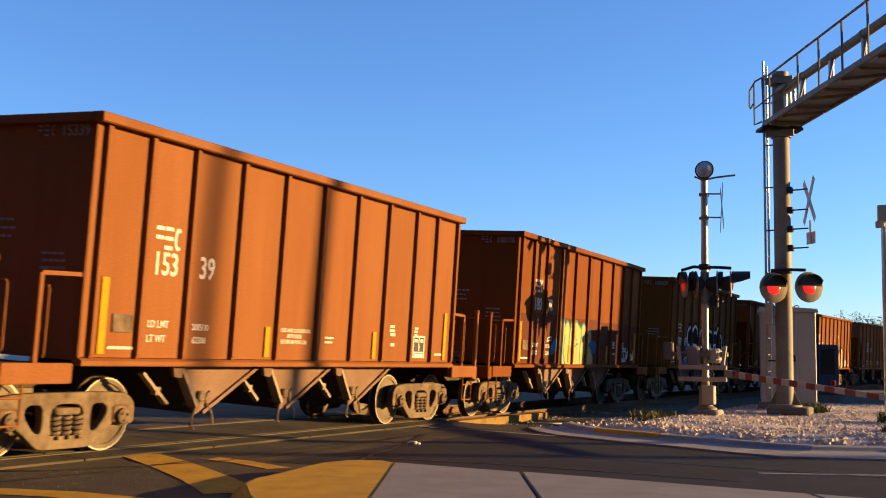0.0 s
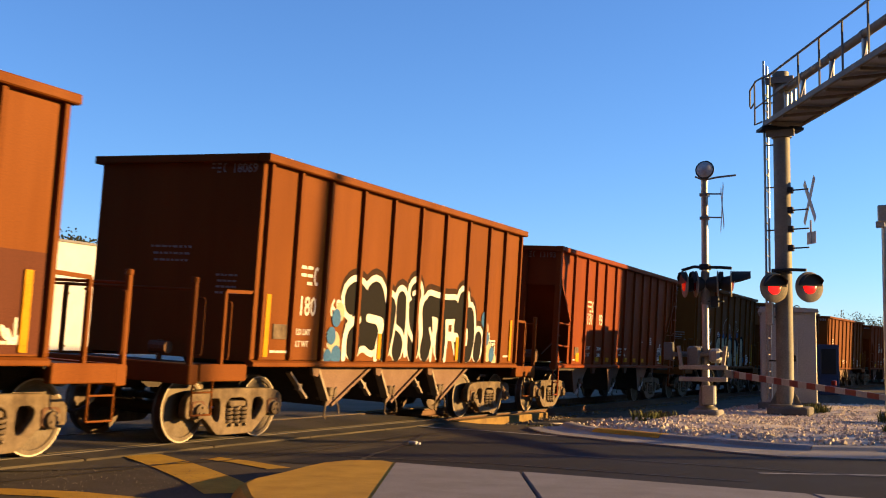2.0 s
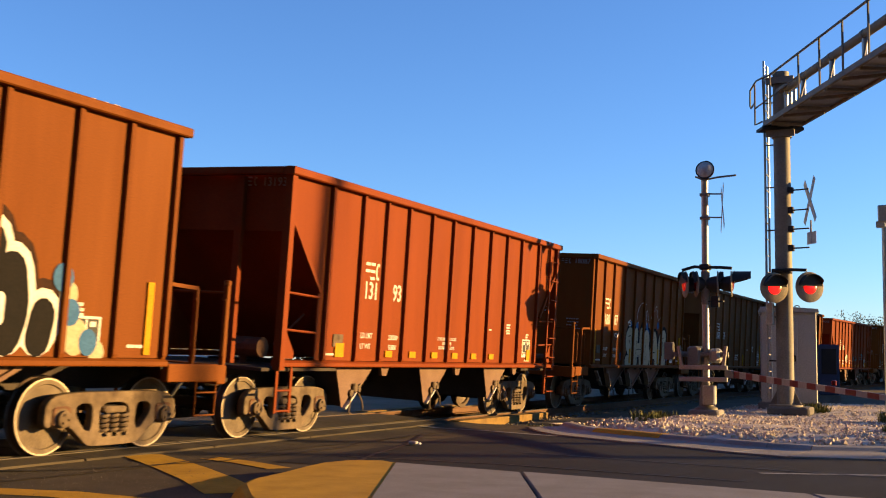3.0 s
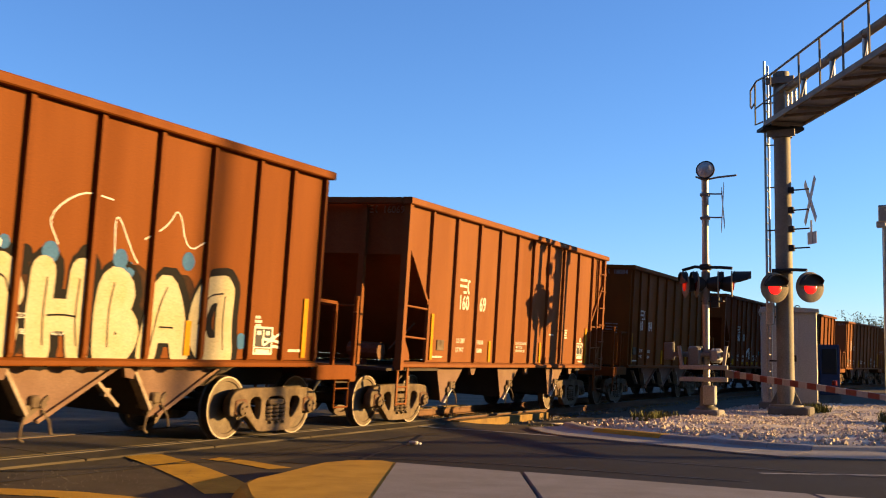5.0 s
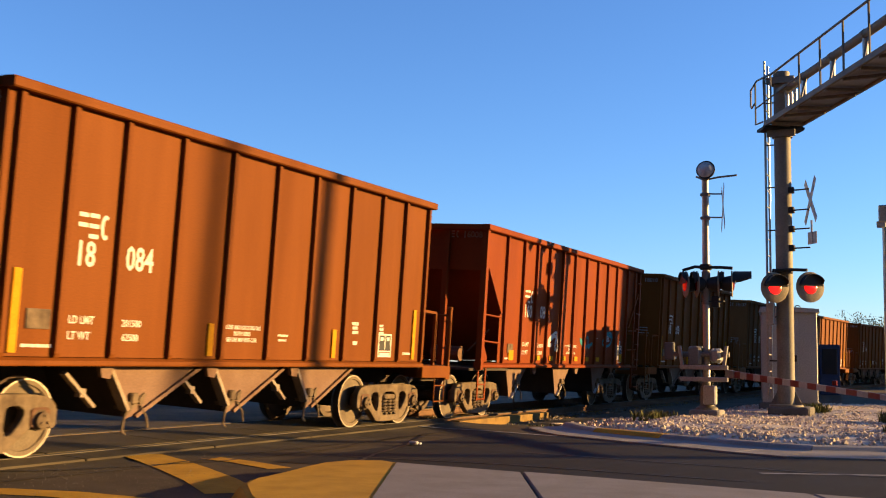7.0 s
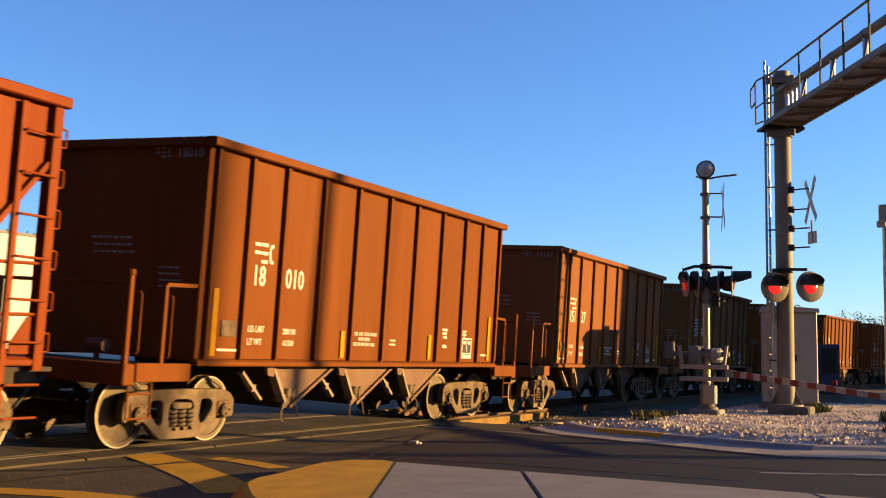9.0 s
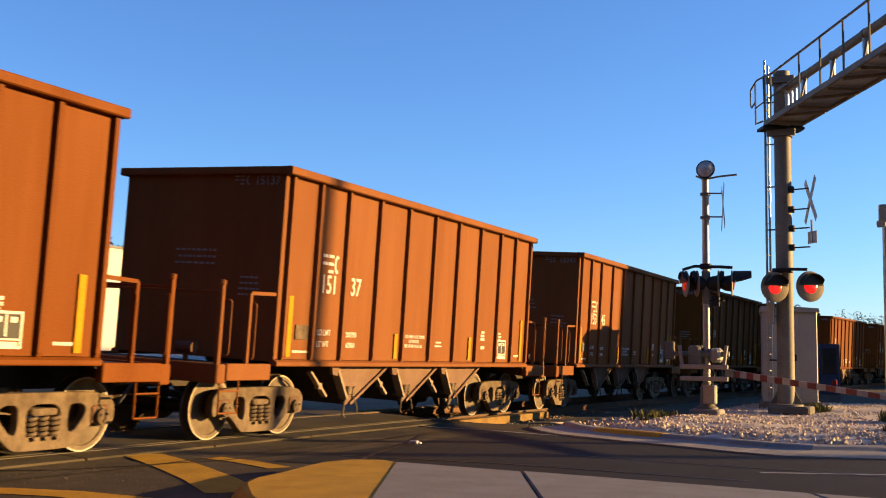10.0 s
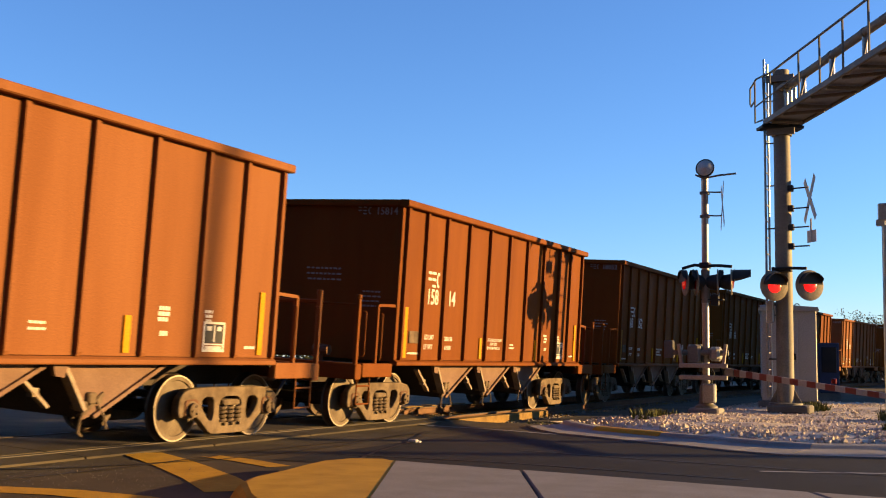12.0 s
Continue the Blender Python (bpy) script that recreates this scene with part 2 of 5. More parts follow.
ground = thing("ground", "dry sandy soil reaching to the horizon", "ground", geo=sheet([-900, -300, -80, -30, -10, -3, 3, 6, 9, 12, 20, 40, 100, 300, 900], [-900, -300, -80, -20, -5, 5, 20, 30, 45, 70, 120, 300, 900], lambda x, y: -0.26), material=SOIL, kind="structure")
XS = [-70, -40, -20, -10, -5, -3, -2.2] + [-1.6 + 0.2 * i for i in range(17)] + [2.2, 3, 4, 5, 6, 7, 8, 9, 10, 12, 16, 24, 40, 70]
# the apron's road edge, then its back edge
EDGE = [(3.1, 19.6), (3.7, 18.65), (4.23, 18.05), (5.64, 17.2), (6.63, 16.7), (7.61, 16.1), (8.38, 15.8), (9.6, 16.15), (14.0, 16.3), (30.0, 16.5), (70.0, 16.5)]
# the back of the kerb, by x
BACK_X, BACK_Y = [3.2, 4.4, 5.3, 6.3, 7.5, 8.4, 9.2, 10.4, 16], [21.0, 19.7, 18.95, 18.1, 17.45, 17.3, 17.55, 17.7, 17.9]
road = thing("road", "worn asphalt road over the level crossing", "road", geo=sheet(XS, [-6, 0, 5, 8, 10, 12, 14, 16, 18, 20.6], lambda x, y: rise(x) - 0.015), material=ASPHALT, kind="structure")
# far lanes in one even, darker and bluer asphalt colour
lane = thing("road_lane", "darker asphalt of the far lanes", "road", geo=sheet([x for x in XS if x > 2.5], [11.3, 13, 14.5, 16, 17.4, 18.3], lambda x, y: rise(x) - 0.009), material=ASPHALT_LANE, kind="structure")

# kerbed apron in poured slabs, each a piece of its own
pavement = thing("pavement", "pale concrete gutter and kerb beside the road", "pavement", kind="structure")
for (x0, y0), (x1, y1) in zip(EDGE, EDGE[1:]):
    steps = max(1, round(math.hypot(x1 - x0, y1 - y0) / 1.6)) if x0 < 16 else 1
    for i in range(steps):
        a = Vector((x0, y0)).lerp(Vector((x1, y1)), i / steps)
        b = Vector((x0, y0)).lerp(Vector((x1, y1)), (i + 1) / steps)
        e = (b - a).normalized() * 0.006
        ends = []
        for p in (a + e, b - e):
            turn = float(np.interp(p.x, [6.6, 9.0], [0.55, 0.05]))
            wide = float(np.interp(p.x, [7.0, 9.0], [1.0, 1.35]))
            ends.append((p, Vector((turn, 1.0)).normalized() * wide))
        g = Geo()
        prof = [(0, -0.25), (0, -0.085), (0.75, -0.07), (0.82, -0.06), (0.87, -0.015), (0.92, 0.0), (1.08, 0.0), (1.1, -0.25)]
        g.loft([[(p.x + back.x * d, p.y + back.y * d, z) for d, z in prof] for p, back in ends])
        yel = 4.2 < a.x < 5.1
        part("kerb_slab", g, CONCRETE_KERB, pavement)
        if yel:
            g = Geo()
            g.loft([[(p.x + back.x * d, p.y + back.y * d, z) for d, z in ((0.8, -0.06), (0.868, -0.009), (0.918, 0.005), (1.085, 0.005), (1.08, -0.006), (0.92, -0.006), (0.87, -0.02), (0.82, -0.07))] for p, back in ends])
            part("kerb_paint", g, ROADYELLOW, pavement, "worn yellow kerb paint")

# the traffic island with its yellow nose
median = thing("median", "raised concrete traffic island with a yellow nose", "traffic island", kind="structure")


def island(outline, z0, z1, r=0.05, soft=False):
    c = sum((Vector(p) for p in outline), Vector((0, 0))) / len(outline)
    def inset(d):
        return [Vector(p) + (c - Vector(p)).normalized() * d for p in outline]
    g = Geo()
    g.loft([[(p.x, p.y, z) for p in inset(d)] for d, z in (((0, z0), (0, -0.1), (0.05, -0.03), (0.1, z1 - 0.02), (0.17, z1)) if soft else ((0, z0), (0.004, z1 - r), (0.01, z1 - 0.012), (0.03, z1)))])
    return g


nose = [(6.1, 6.7), (5.43, 7.33), (4.82, 8.0), (4.58, 8.45), (4.46, 9.15), (4.36, 9.9), (4.30, 10.4), (4.42, 10.82), (4.75, 10.98), (5.12, 10.78), (5.95, 9.3), (6.62, 7.95), (7.1, 6.9)]
part("nose", island(nose, -0.3, 0.035, soft=True), ROADYELLOW, median, "worn yellow painted nose")
for i, (xa, xb) in enumerate(((5.03, 6.56), (6.58, 9.4), (9.42, 14.0), (14.02, 30.0))):
    far = lambda x: 10.68 - 0.12 * (x - 5.03)
    o = [(xa + 1.68, 7.0), (xb + 1.68, 7.0), (xb, far(xb)), (xa, far(xa))]
    part("slab", island(o, -0.3, 0.045 if i else 0.04, 0.02), CONCRETE, median)

# paint on the road
marks = thing("road_marking", "worn yellow and white lines painted on the asphalt", "road marking", kind="structure")


def stripe(pts, w, m, z=0.0, nam="line"):
    g = Geo()
    vs = []
    for i, p in enumerate(pts):
        d = (Vector(pts[min(i + 1, len(pts) - 1)]) - Vector(pts[max(i - 1, 0)])).normalized()
        q = Vector((-d.y, d.x)) * w / 2
        for e in (Vector(p) - q, Vector(p) + q):
            vs.append((e.x, e.y, rise(e.x) + z))
    g.add(vs, [(2 * i, 2 * i + 2, 2 * i + 3, 2 * i + 1) for i in range(len(pts) - 1)])
    part(nam, g, m, marks)


stripe([(1.25, 10.95), (1.95, 10.55), (2.7, 10.0), (3.6, 9.3), (4.5, 8.5)], 0.55, ROADYELLOW, -0.009)
stripe([(2.1, 11.25), (2.75, 11.05), (3.55, 10.65)], 0.3, ROADYELLOW, -0.009)
stripe([(1.7, 7.0), (2.65, 7.45), (3.3, 7.6), (4.1, 7.58), (4.7, 7.4)], 0.42, ROADYELLOW, -0.009)
stripe([(0.8, 18.6), (1.7, 18.6), (2.56, 18.5), (4.29, 17.9)], 0.14, ROADWHITE, -0.004)
stripe([(8.43, 13.34), (9.76, 13.95), (12, 14.9)], 0.12, ROADWHITE, -0.004)

TAR = mat("black_tar_seam", (0.0158, 0.0144, 0.013), (0.0252, 0.0216, 0.0187), 0.6, big=6, bump=0.1)
for line in ([(1.0, 8.0), (1.9, 9.4), (2.5, 11.0), (2.6, 13.5), (2.2, 16.5)], [(2.3, 16.8), (3.1, 14.6), (3.6, 12.6), (3.9, 11.8)], [(2.0, 7.0), (2.25, 9.6), (2.1, 12.4), (2.35, 15.5), (2.1, 19.0)], [(3.3, 12.4), (5.5, 12.6), (8.5, 12.3)], [(5.0, 14.4), (7.5, 14.0), (10.5, 13.6)]):
    q = []
    for (x0, y0), (x1, y1) in zip(line, line[1:]):
        q += [(x0 + (x1 - x0) * k / 6 + 0.06 * noise.noise(Vector((x0 * 3 + k, y0, 2))), y0 + (y1 - y0) * k / 6) for k in range(6)]
    stripe(q + [line[-1]], 0.06, TAR, -0.003, "tar_seam")

# ---- track ----
railway = thing("railway_track", "rusty rails on timber ties in ballast", "railway track", kind="structure")


def swept(prof, s0, s1, step, side):
    g, rings, s = Geo(), [], s0
    while s <= s1 + 1e-6:
        m = track_pose(s, side, 0)
        rings.append([m @ Vector((x, 0, z)) for x, z in prof])
        s += step
    return g.loft(rings)


RAILP = [(-0.07, -0.18), (0.07, -0.18), (0.07, -0.168), (0.012, -0.15), (0.009, -0.05), (0.036, -0.04), (0.037, -0.012), (-0.037, -0.012), (-0.036, -0.04), (-0.009, -0.05), (-0.012, -0.15), (-0.07, -0.168)]
for side in (-0.755, 0.755):
    part("rail", swept(RAILP, -40, 140, 2.0, side), RAIL, railway)
    part("rail_head", swept([(-0.037, -0.0118), (0.037, -0.0118), (0.034, -0.002), (0.025, 0.0), (-0.025, 0.0), (-0.034, -0.002)], -40, 140, 2.0, side), RAILTOP, railway, "bright worn rail head")
part("ballast_bed", swept([(-2.9, -0.6), (2.5, -0.5), (2.0, -0.3), (1.5, -0.215), (-1.5, -0.215), (-2.2, -0.3)], 20.7, 140, 2.0, 0), BALLAST, railway)
tie = Geo().box(-1.3, 1.3, -0.115, 0.115, -0.36, -0.182, 0.012).mesh("tie", TIMBER)
for i in range(110):
    o = part("tie", tie, TIMBER, railway, at=track_pose(20.95 + 0.55 * i + random.uniform(-0.02, 0.02), random.uniform(-0.04, 0.04)))
# timber header boards where the crossing ends
for side, w in ((1.12, 0.24), (-1.12, 0.24)):
    g = Geo().box(-w / 2, w / 2, -2.6, 2.6, -0.2, -0.012, 0.012)
    part("crossing_timber", g, TIMBER, railway, at=track_pose(23.1, side))
# crossing panels between and beside the rails
PANEL = {}
for side, w in ((0.0, 1.3), (1.06, 0.46), (-1.06, 0.46)):
    me = Geo().box(-w / 2, w / 2, -1.21, 1.21, -0.22, -0.004, 0.01).mesh("crossing_panel", ASPHALT)
    for i in range(11):
        part("crossing_panel", me, ASPHALT, railway, at=track_pose(-5.9 + 2.44 * i, side))


# stones, as one joined heap
def stones(name, label, spots, material, category="gravel"):
    g = Geo()
    rnd = random.Random(5)
    for x, y, z, r in spots:
        m = Matrix.Translation((x, y, z)) @ Euler((rnd.uniform(0, 6), rnd.uniform(0, 6), rnd.uniform(0, 6))).to_matrix().to_4x4() @ Matrix.Diagonal((r, r * rnd.uniform(0.7, 1.0), r * rnd.uniform(0.55, 0.8), 1))
        vs = [m @ (Vector(v).normalized() * rnd.uniform(0.85, 1.05)) for v in ((1, 0, 0.3), (0.3, 1, 0), (-0.8, 0.6, 0.1), (-0.8, -0.6, -0.1), (0.4, -1, 0.2), (0, 0.1, 1), (0.1, 0, -1))]
        g.add(vs, [(5, 0, 1), (5, 1, 2), (5, 2, 3), (5, 3, 4), (5, 4, 0), (6, 1, 0), (6, 2, 1), (6, 3, 2), (6, 4, 3), (6, 0, 4)])
    return thing(name, label, category, geo=g, material=material, kind="stuff")


# ---- the limestone mound ----
def mound_z(x, y):
    # back edge of the kerb by x
    k = np.interp(x, BACK_X, BACK_Y)
    d = y - k
    if d < 0.3:
        return -0.07
    up = -0.07 + 0.12 * (1 - math.exp(-(d - 0.3) / 0.5)) - 0.08 * min(1, max(0, d - 4) / 4) + 0.16 * min(1, max(0, d - 10) / 8)
    left = min(1.0, max(0.0, (x - 3.1) / 2.2))
    back = min(1.0, max(0.0, (44 - y) / 12))
    h = -0.3 + (up + 0.3) * left * left * (3 - 2 * left)
    h += 0.05 * noise.noise(Vector((x * 0.7, y * 0.7, 0))) * left
    return h * back - 0.27 * (1 - back)


mxs = [3.0 + 0.2 * i for i in range(66)]
mys = [15.9 + 0.22 * i for i in range(70)] + [31.5 + 0.8 * i for i in range(17)]
mg = sheet(mxs, mys, lambda x, y: mound_z(x, y) + 0.02 * noise.noise(Vector((x * 4, y * 4, 1))))
keep = []
for f in mg.f:
    cx, cy = sum(mg.v[i][0] for i in f) / 4, sum(mg.v[i][1] for i in f) / 4
    if cy > np.interp(cx, BACK_X, BACK_Y) - 0.12:
        keep.append(f)
mg.f, mg.m = keep, [0] * len(keep)
mound = thing("gravel_mound", "low mound of pale limestone rubble behind the kerb", "gravel", geo=mg, material=ROCK, kind="structure", smooth=True)
rnd = random.Random(2)
spots = []
while len(spots) < 15000:
    x, y = rnd.uniform(3.6, 12), 16 + 20 * rnd.random() ** 1.7
    k = np.interp(x, BACK_X, BACK_Y)
    if y < k + 0.32:
        continue
    if noise.noise(Vector((x * 0.9, y * 0.9, 4))) < -0.12 and rnd.random() < 0.8:
        continue
    r = rnd.choice((0.012, 0.018, 0.022, 0.028, 0.035, 0.055)) * (1.3 if y < k + 1.3 else 0.8)
    spots.append((x, y, mound_z(x, y) + r * 0.05, r))
stones("limestone_rubble", "pale broken limestone lying on the mound", spots, ROCK)
spots = []
for i in range(5200):
    s = 20.8 + 34 * rnd.random() ** 1.4
    side = rnd.choice((rnd.uniform(0.85, 2.6), rnd.uniform(-0.65, 0.65), rnd.uniform(0.85, 2.6)))
    z = -0.2 - max(0, side - 1.4) * 0.22
    p = track_pose(s, side, z).translation
    spots.append((p.x, p.y, p.z + 0.01, rnd.uniform(0.025, 0.06)))
stones("track_ballast", "grey angular ballast stones along the track", spots, BALLAST)
spots = [(rnd.uniform(2.6, 4.4), rnd.uniform(21, 27), -0.22, rnd.uniform(0.03, 0.09)) for i in range(500)]
stones("loose_stones", "pale stones scattered beside the ballast", spots, ROCK)
spots = [(rnd.gauss(3.0, 1.2), rnd.gauss(8.8, 0.9), 0, rnd.uniform(0.004, 0.009)) for i in range(500)]
stones("road_grit", "pale grit scattered over the asphalt", [(x, y, rise(x) - 0.01, r) for x, y, z, r in spots], BALLAST)
thing("road_litter", "small white crumpled scrap lying on the asphalt", "litter", at=pose(3.24, 14.58, -0.092), geo=Geo().box(-0.07, 0.07, -0.05, 0.04, 0, 0.05, 0.015).box(0.02, 0.1, 0.0, 0.07, 0, 0.03, 0.01), material=SIGNWHITE)


# ---- weeds ----
def weeds(label, x, y, z, n, spread, hgt, seed):
    g, r = Geo(), random.Random(seed)
    for i in range(n):
        a, d = r.uniform(0, 6.28), spread * r.random() ** 0.6
        bx, by = x + d * math.cos(a), y + d * math.sin(a)
        h, w, t = hgt * r.uniform(0.4, 1.0), r.uniform(0.006, 0.016), r.uniform(0, 6.28)
        lx, ly = math.cos(t) * h * r.uniform(0.2, 0.7), math.sin(t) * h * r.uniform(0.2, 0.7)
        px, py = -math.sin(t) * w, math.cos(t) * w
        g.add([(bx - px, by - py, z), (bx + px, by + py, z), (bx + lx * 0.5 + px, by + ly * 0.5 + py, z + h * 0.65), (bx + lx * 0.5 - px, by + ly * 0.5 - py, z + h * 0.65), (bx + lx, by + ly, z + h)], [(0, 1, 2, 3), (3, 2, 4)])
    return thing("weed_clump", label, "weeds", geo=g, material=GRASS, kind="stuff")


weeds("low green weeds beside the ballast", 3.9, 25.6, -0.24, 160, 0.5, 0.2, 1)
weeds("low green weeds beside the ballast", 2.9, 22.0, -0.27, 260, 0.8, 0.13, 2)
weeds("dry grass tuft behind the mast footing", 7.1, 29.0, -0.02, 260, 0.35, 0.3, 3)
weeds("dry green grass at the roadside", 9.55, 25.0, -0.03, 700, 0.7, 0.34, 4)
weeds("dry green grass at the roadside", 9.75, 20.8, -0.02, 700, 0.5, 0.22, 5)
weeds("low green weeds beside the ballast", 3.4, 27.5, -0.22, 200, 0.6, 0.24, 6)


def far_out(m, k):
    """Sets a thing k times as far from the eye and k times as large."""
    e = Vector(EYE)
    return Matrix.Translation(e + (m.translation - e) * k) @ m.to_3x3().to_4x4() @ Matrix.Diagonal((k, k, k, 1))


# ---- warning lights ----
def flasher(parent, at, lens, hood=0.34, r=0.255):
    """A round black target with a lamp, lens and long hood; faces -y in its own space."""
    turn = Matrix.Rotation(radians(90), 4, "X")
    t = part("light_target", Geo().lathe([(0.02, -0.012), (r - 0.015, -0.012), (r, -0.004), (r, 0.006), (r - 0.012, 0.012), (0.11, 0.02), (0.02, 0.02)], turn, 28), TARGET, parent, "round black light target", at=at, smooth=True)
    part("lamp_housing", Geo().lathe([(0.02, -0.22), (0.09, -0.2), (0.13, -0.13), (0.15, -0.013), (0.02, -0.013)], turn, 18), BLACK, t, smooth=True)
    part("lens", Geo().lathe([(0.005, 0.05), (0.05, 0.047), (0.10, 0.036), (0.125, 0.024), (0.125, 0.014), (0.005, 0.014)], turn, 24), lens, t, smooth=True)
    # a black half disc stands in for the hood's shade over the lens
    half = [(0.225 * math.cos(math.pi * k / 14), 0.015 + 0.225 * math.sin(math.pi * k / 14)) for k in range(15)]
    part("visor", Geo().prism(half, "y", -0.06, -0.05), BLACK, t, "black half-round plate standing for shade under the hood")
    g, n = Geo(), 14
    rings = []
    for d, cut in ((0.02, 1.0), (hood * 0.5, 0.9), (hood, 0.72)):
        out = [(0.226 * math.cos(a), -d, 0.226 * math.sin(a)) for a in [math.pi / 2 + (k / n - 0.5) * 2 * 1.45 * cut for k in range(n + 1)]]
        inn = [(0.220 * math.cos(a), -d, 0.220 * math.sin(a)) for a in [math.pi / 2 + (0.5 - k / n) * 2 * 1.45 * cut for k in range(n + 1)]]
        rings.append(out + inn)
    g.loft(rings)
    part("hood", g, BLACK, t, smooth=True)
    return t


def crossbuck(parent, at, size=1.22):
    for a in (50, -50):
        g = Geo().box(-size / 2, size / 2, -0.003, 0.003, -0.065, 0.065)
        part("crossbuck_blade", g, SIGNWHITE, parent, "white crossbuck sign blade", at=at @ Matrix.Translation((0, 0.008 if a > 0 else 0, 0)) @ Matrix.Rotation(radians(a), 4, "Y"))


# ---- gate mast ----
GX, GY, GZ = 6.38, 19.93, 0.28
gate = thing("crossing_gate", "aluminium crossing gate mast with red lights, lowered arm", "crossing signal", at=far_out(pose(GX, GY, GZ), 1.30))
part("footing", Geo().box(-0.27, 0.27, -0.27, 0.27, -0.35, 0.07, 0.03), CONCRETE, gate, "pale concrete footing")
part("base_casting", Geo().lathe([(0.2, 0.07), (0.2, 0.1), (0.13, 0.14), (0.115, 0.45), (0.085, 0.5), (0.07, 0.56), (0.02, 0.56)], Matrix(), 16), GALV, gate, smooth=True)
part("junction_box", Geo().box(-0.02, 0.2, -0.24, -0.06, 0.16, 0.5, 0.02), ALU, gate)
part("mast", Geo().lathe([(0.063, 0.5), (0.063, 4.2), (0.066, 4.21), (0.066, 4.27), (0.02, 4.28)], Matrix(), 18), ALU, gate, smooth=True)
part("bell_bracket", Geo().tube([(0, 0, 4.2), (0, -0.05, 4.32), (0, -0.1, 4.38)], 0.03), ALU, gate)
part("bell", Geo().lathe([(0.02, -0.09), (0.1, -0.08), (0.155, -0.03), (0.16, 0.0), (0.16, 0.02), (0.13, 0.05), (0.05, 0.1), (0.02, 0.11)], Matrix.Translation((0.03, -0.08, 4.40)) @ Matrix.Rotation(radians(80), 4, "X"), 22), SIGNWHITE, gate, "pale cream gong bell", smooth=True)
part("bell_rim", Geo().lathe([(0.14, -0.01), (0.168, -0.01), (0.172, 0.03), (0.14, 0.03)], Matrix.Translation((0.03, -0.08, 4.40)) @ Matrix.Rotation(radians(80), 4, "X"), 22), BLACK, gate, smooth=True)
part("sign_arm", Geo().tube([(-0.16, -0.02, 4.3), (0.0, -0.07, 4.22), (0.25, -0.06, 4.26), (0.58, -0.05, 4.28)], 0.018), GALV, gate)
for z in (3.95, 3.52):
    part("sign_bracket", Geo().tube([(0, -0.07, z + 0.02), (0.2, -0.09, z), (0.32, -0.07, z)], 0.014).box(-0.075, 0.075, -0.08, 0.08, z - 0.02, z + 0.03), GALV, gate)
crossbuck(gate, pose(0.33, -0.04, 3.70, 0, 0, 106), 1.0)
part("crossarm", Geo().tube([(-0.42, -0.02, 2.58), (-0.2, -0.02, 2.64), (0.0, -0.09, 2.62), (0.25, -0.02, 2.62), (0.48, -0.02, 2.6)], 0.028).box(-0.09, 0.09, -0.1, 0.09, 2.58, 2.68, 0.01), BLACK, gate, "black light crossarm")
for x, a, le in ((-0.36, -62, LENS_FAINT), (-0.16, -66, LENS_OFF), (0.22, 100, LENS_OFF), (0.46, 100, LENS_OFF)):
    flasher(gate, pose(x, -0.03 if a < 0 else 0.02, 2.32, 0, 0, a), le, 0.1 if x < 0.4 else 0.34, 0.24)
part("relay_box", Geo().box(-0.08, 0.32, -0.05, 0.1, 2.0, 2.02).box(0.1, 0.24, -0.04, 0.06, 1.9, 2.1, 0.01), BLACK, gate)
part("collar", Geo().lathe([(0.075, 1.95), (0.078, 2.55), (0.03, 2.56)], Matrix(), 16), GALV, gate, smooth=True)
part("mechanism_case", Geo().box(-0.3, -0.07, -0.2, 0.18, 0.84, 1.2, 0.04), GALV, gate, "grey gate motor case")
part("mechanism_cover", Geo().box(0.09, 0.28, -0.2, 0.12, 0.9, 1.16, 0.05), ALU, gate)
part("main_shaft", Geo().tube([(-0.46, -0.1, 1.05), (0.42, -0.1, 1.05)], 0.05, 10), GALV, gate)
for x in (-0.44, 0.40):
    part("support_arm", Geo().bar((x * 0.86, -0.22, 0.78), (x, -0.22, 1.2), 0.05, 0.09, (0, 1, 0)), ALU, gate)
for z in (0.61, 0.82):
    part("channel", Geo().box(-0.42, 0.43, -0.3, -0.22, z - 0.04, z + 0.04, 0.008), ALU, gate)
part("counterweight", Geo().box(-0.76, -0.58, -0.05, 0.05, 0.95, 1.27, 0.02).bar((-0.62, 0, 1.05), (-0.44, -0.1, 1.05), 0.05, 0.08), CONCRETE_DARK, gate, "rusty pale counterweight plate")
part("cable", Geo().tube([(0.08, -0.1, 0.82), (0.17, -0.16, 0.7), (0.12, -0.16, 0.5), (0.15, -0.12, 0.3)], 0.018), BLACK, gate)
# the lowered arm, in red and white lengths
arm = part("gate_arm", Geo().bar((0.40, -0.22, 0.72), (0.62, -0.62, 0.705), 0.06, 0.13), GALV, gate, "red and white striped gate arm")
A0, A1 = Vector((0.45, -0.3, 0.72)), Vector((4.10, -6.85, 0.45))
N = 23
for i in range(N):
    a, b = A0.lerp(A1, i / N), A0.lerp(A1, (i + 0.995) / N)
    part("stripe", Geo().bar(a, b, 0.032 + 0.001 * (i % 2), 0.115 - 0.06 * i / N), GATERED if i % 2 else GATEWHITE, arm)
for k in (0.6,):
    q = A0.lerp(A1, k)
    part("arm_light", Geo().lathe([(0.01, 0), (0.035, 0), (0.035, 0.06), (0.01, 0.07)], Matrix.Translation(q + Vector((0, 0, 0.06))), 12), LENS_OFF, arm, "small red arm light")

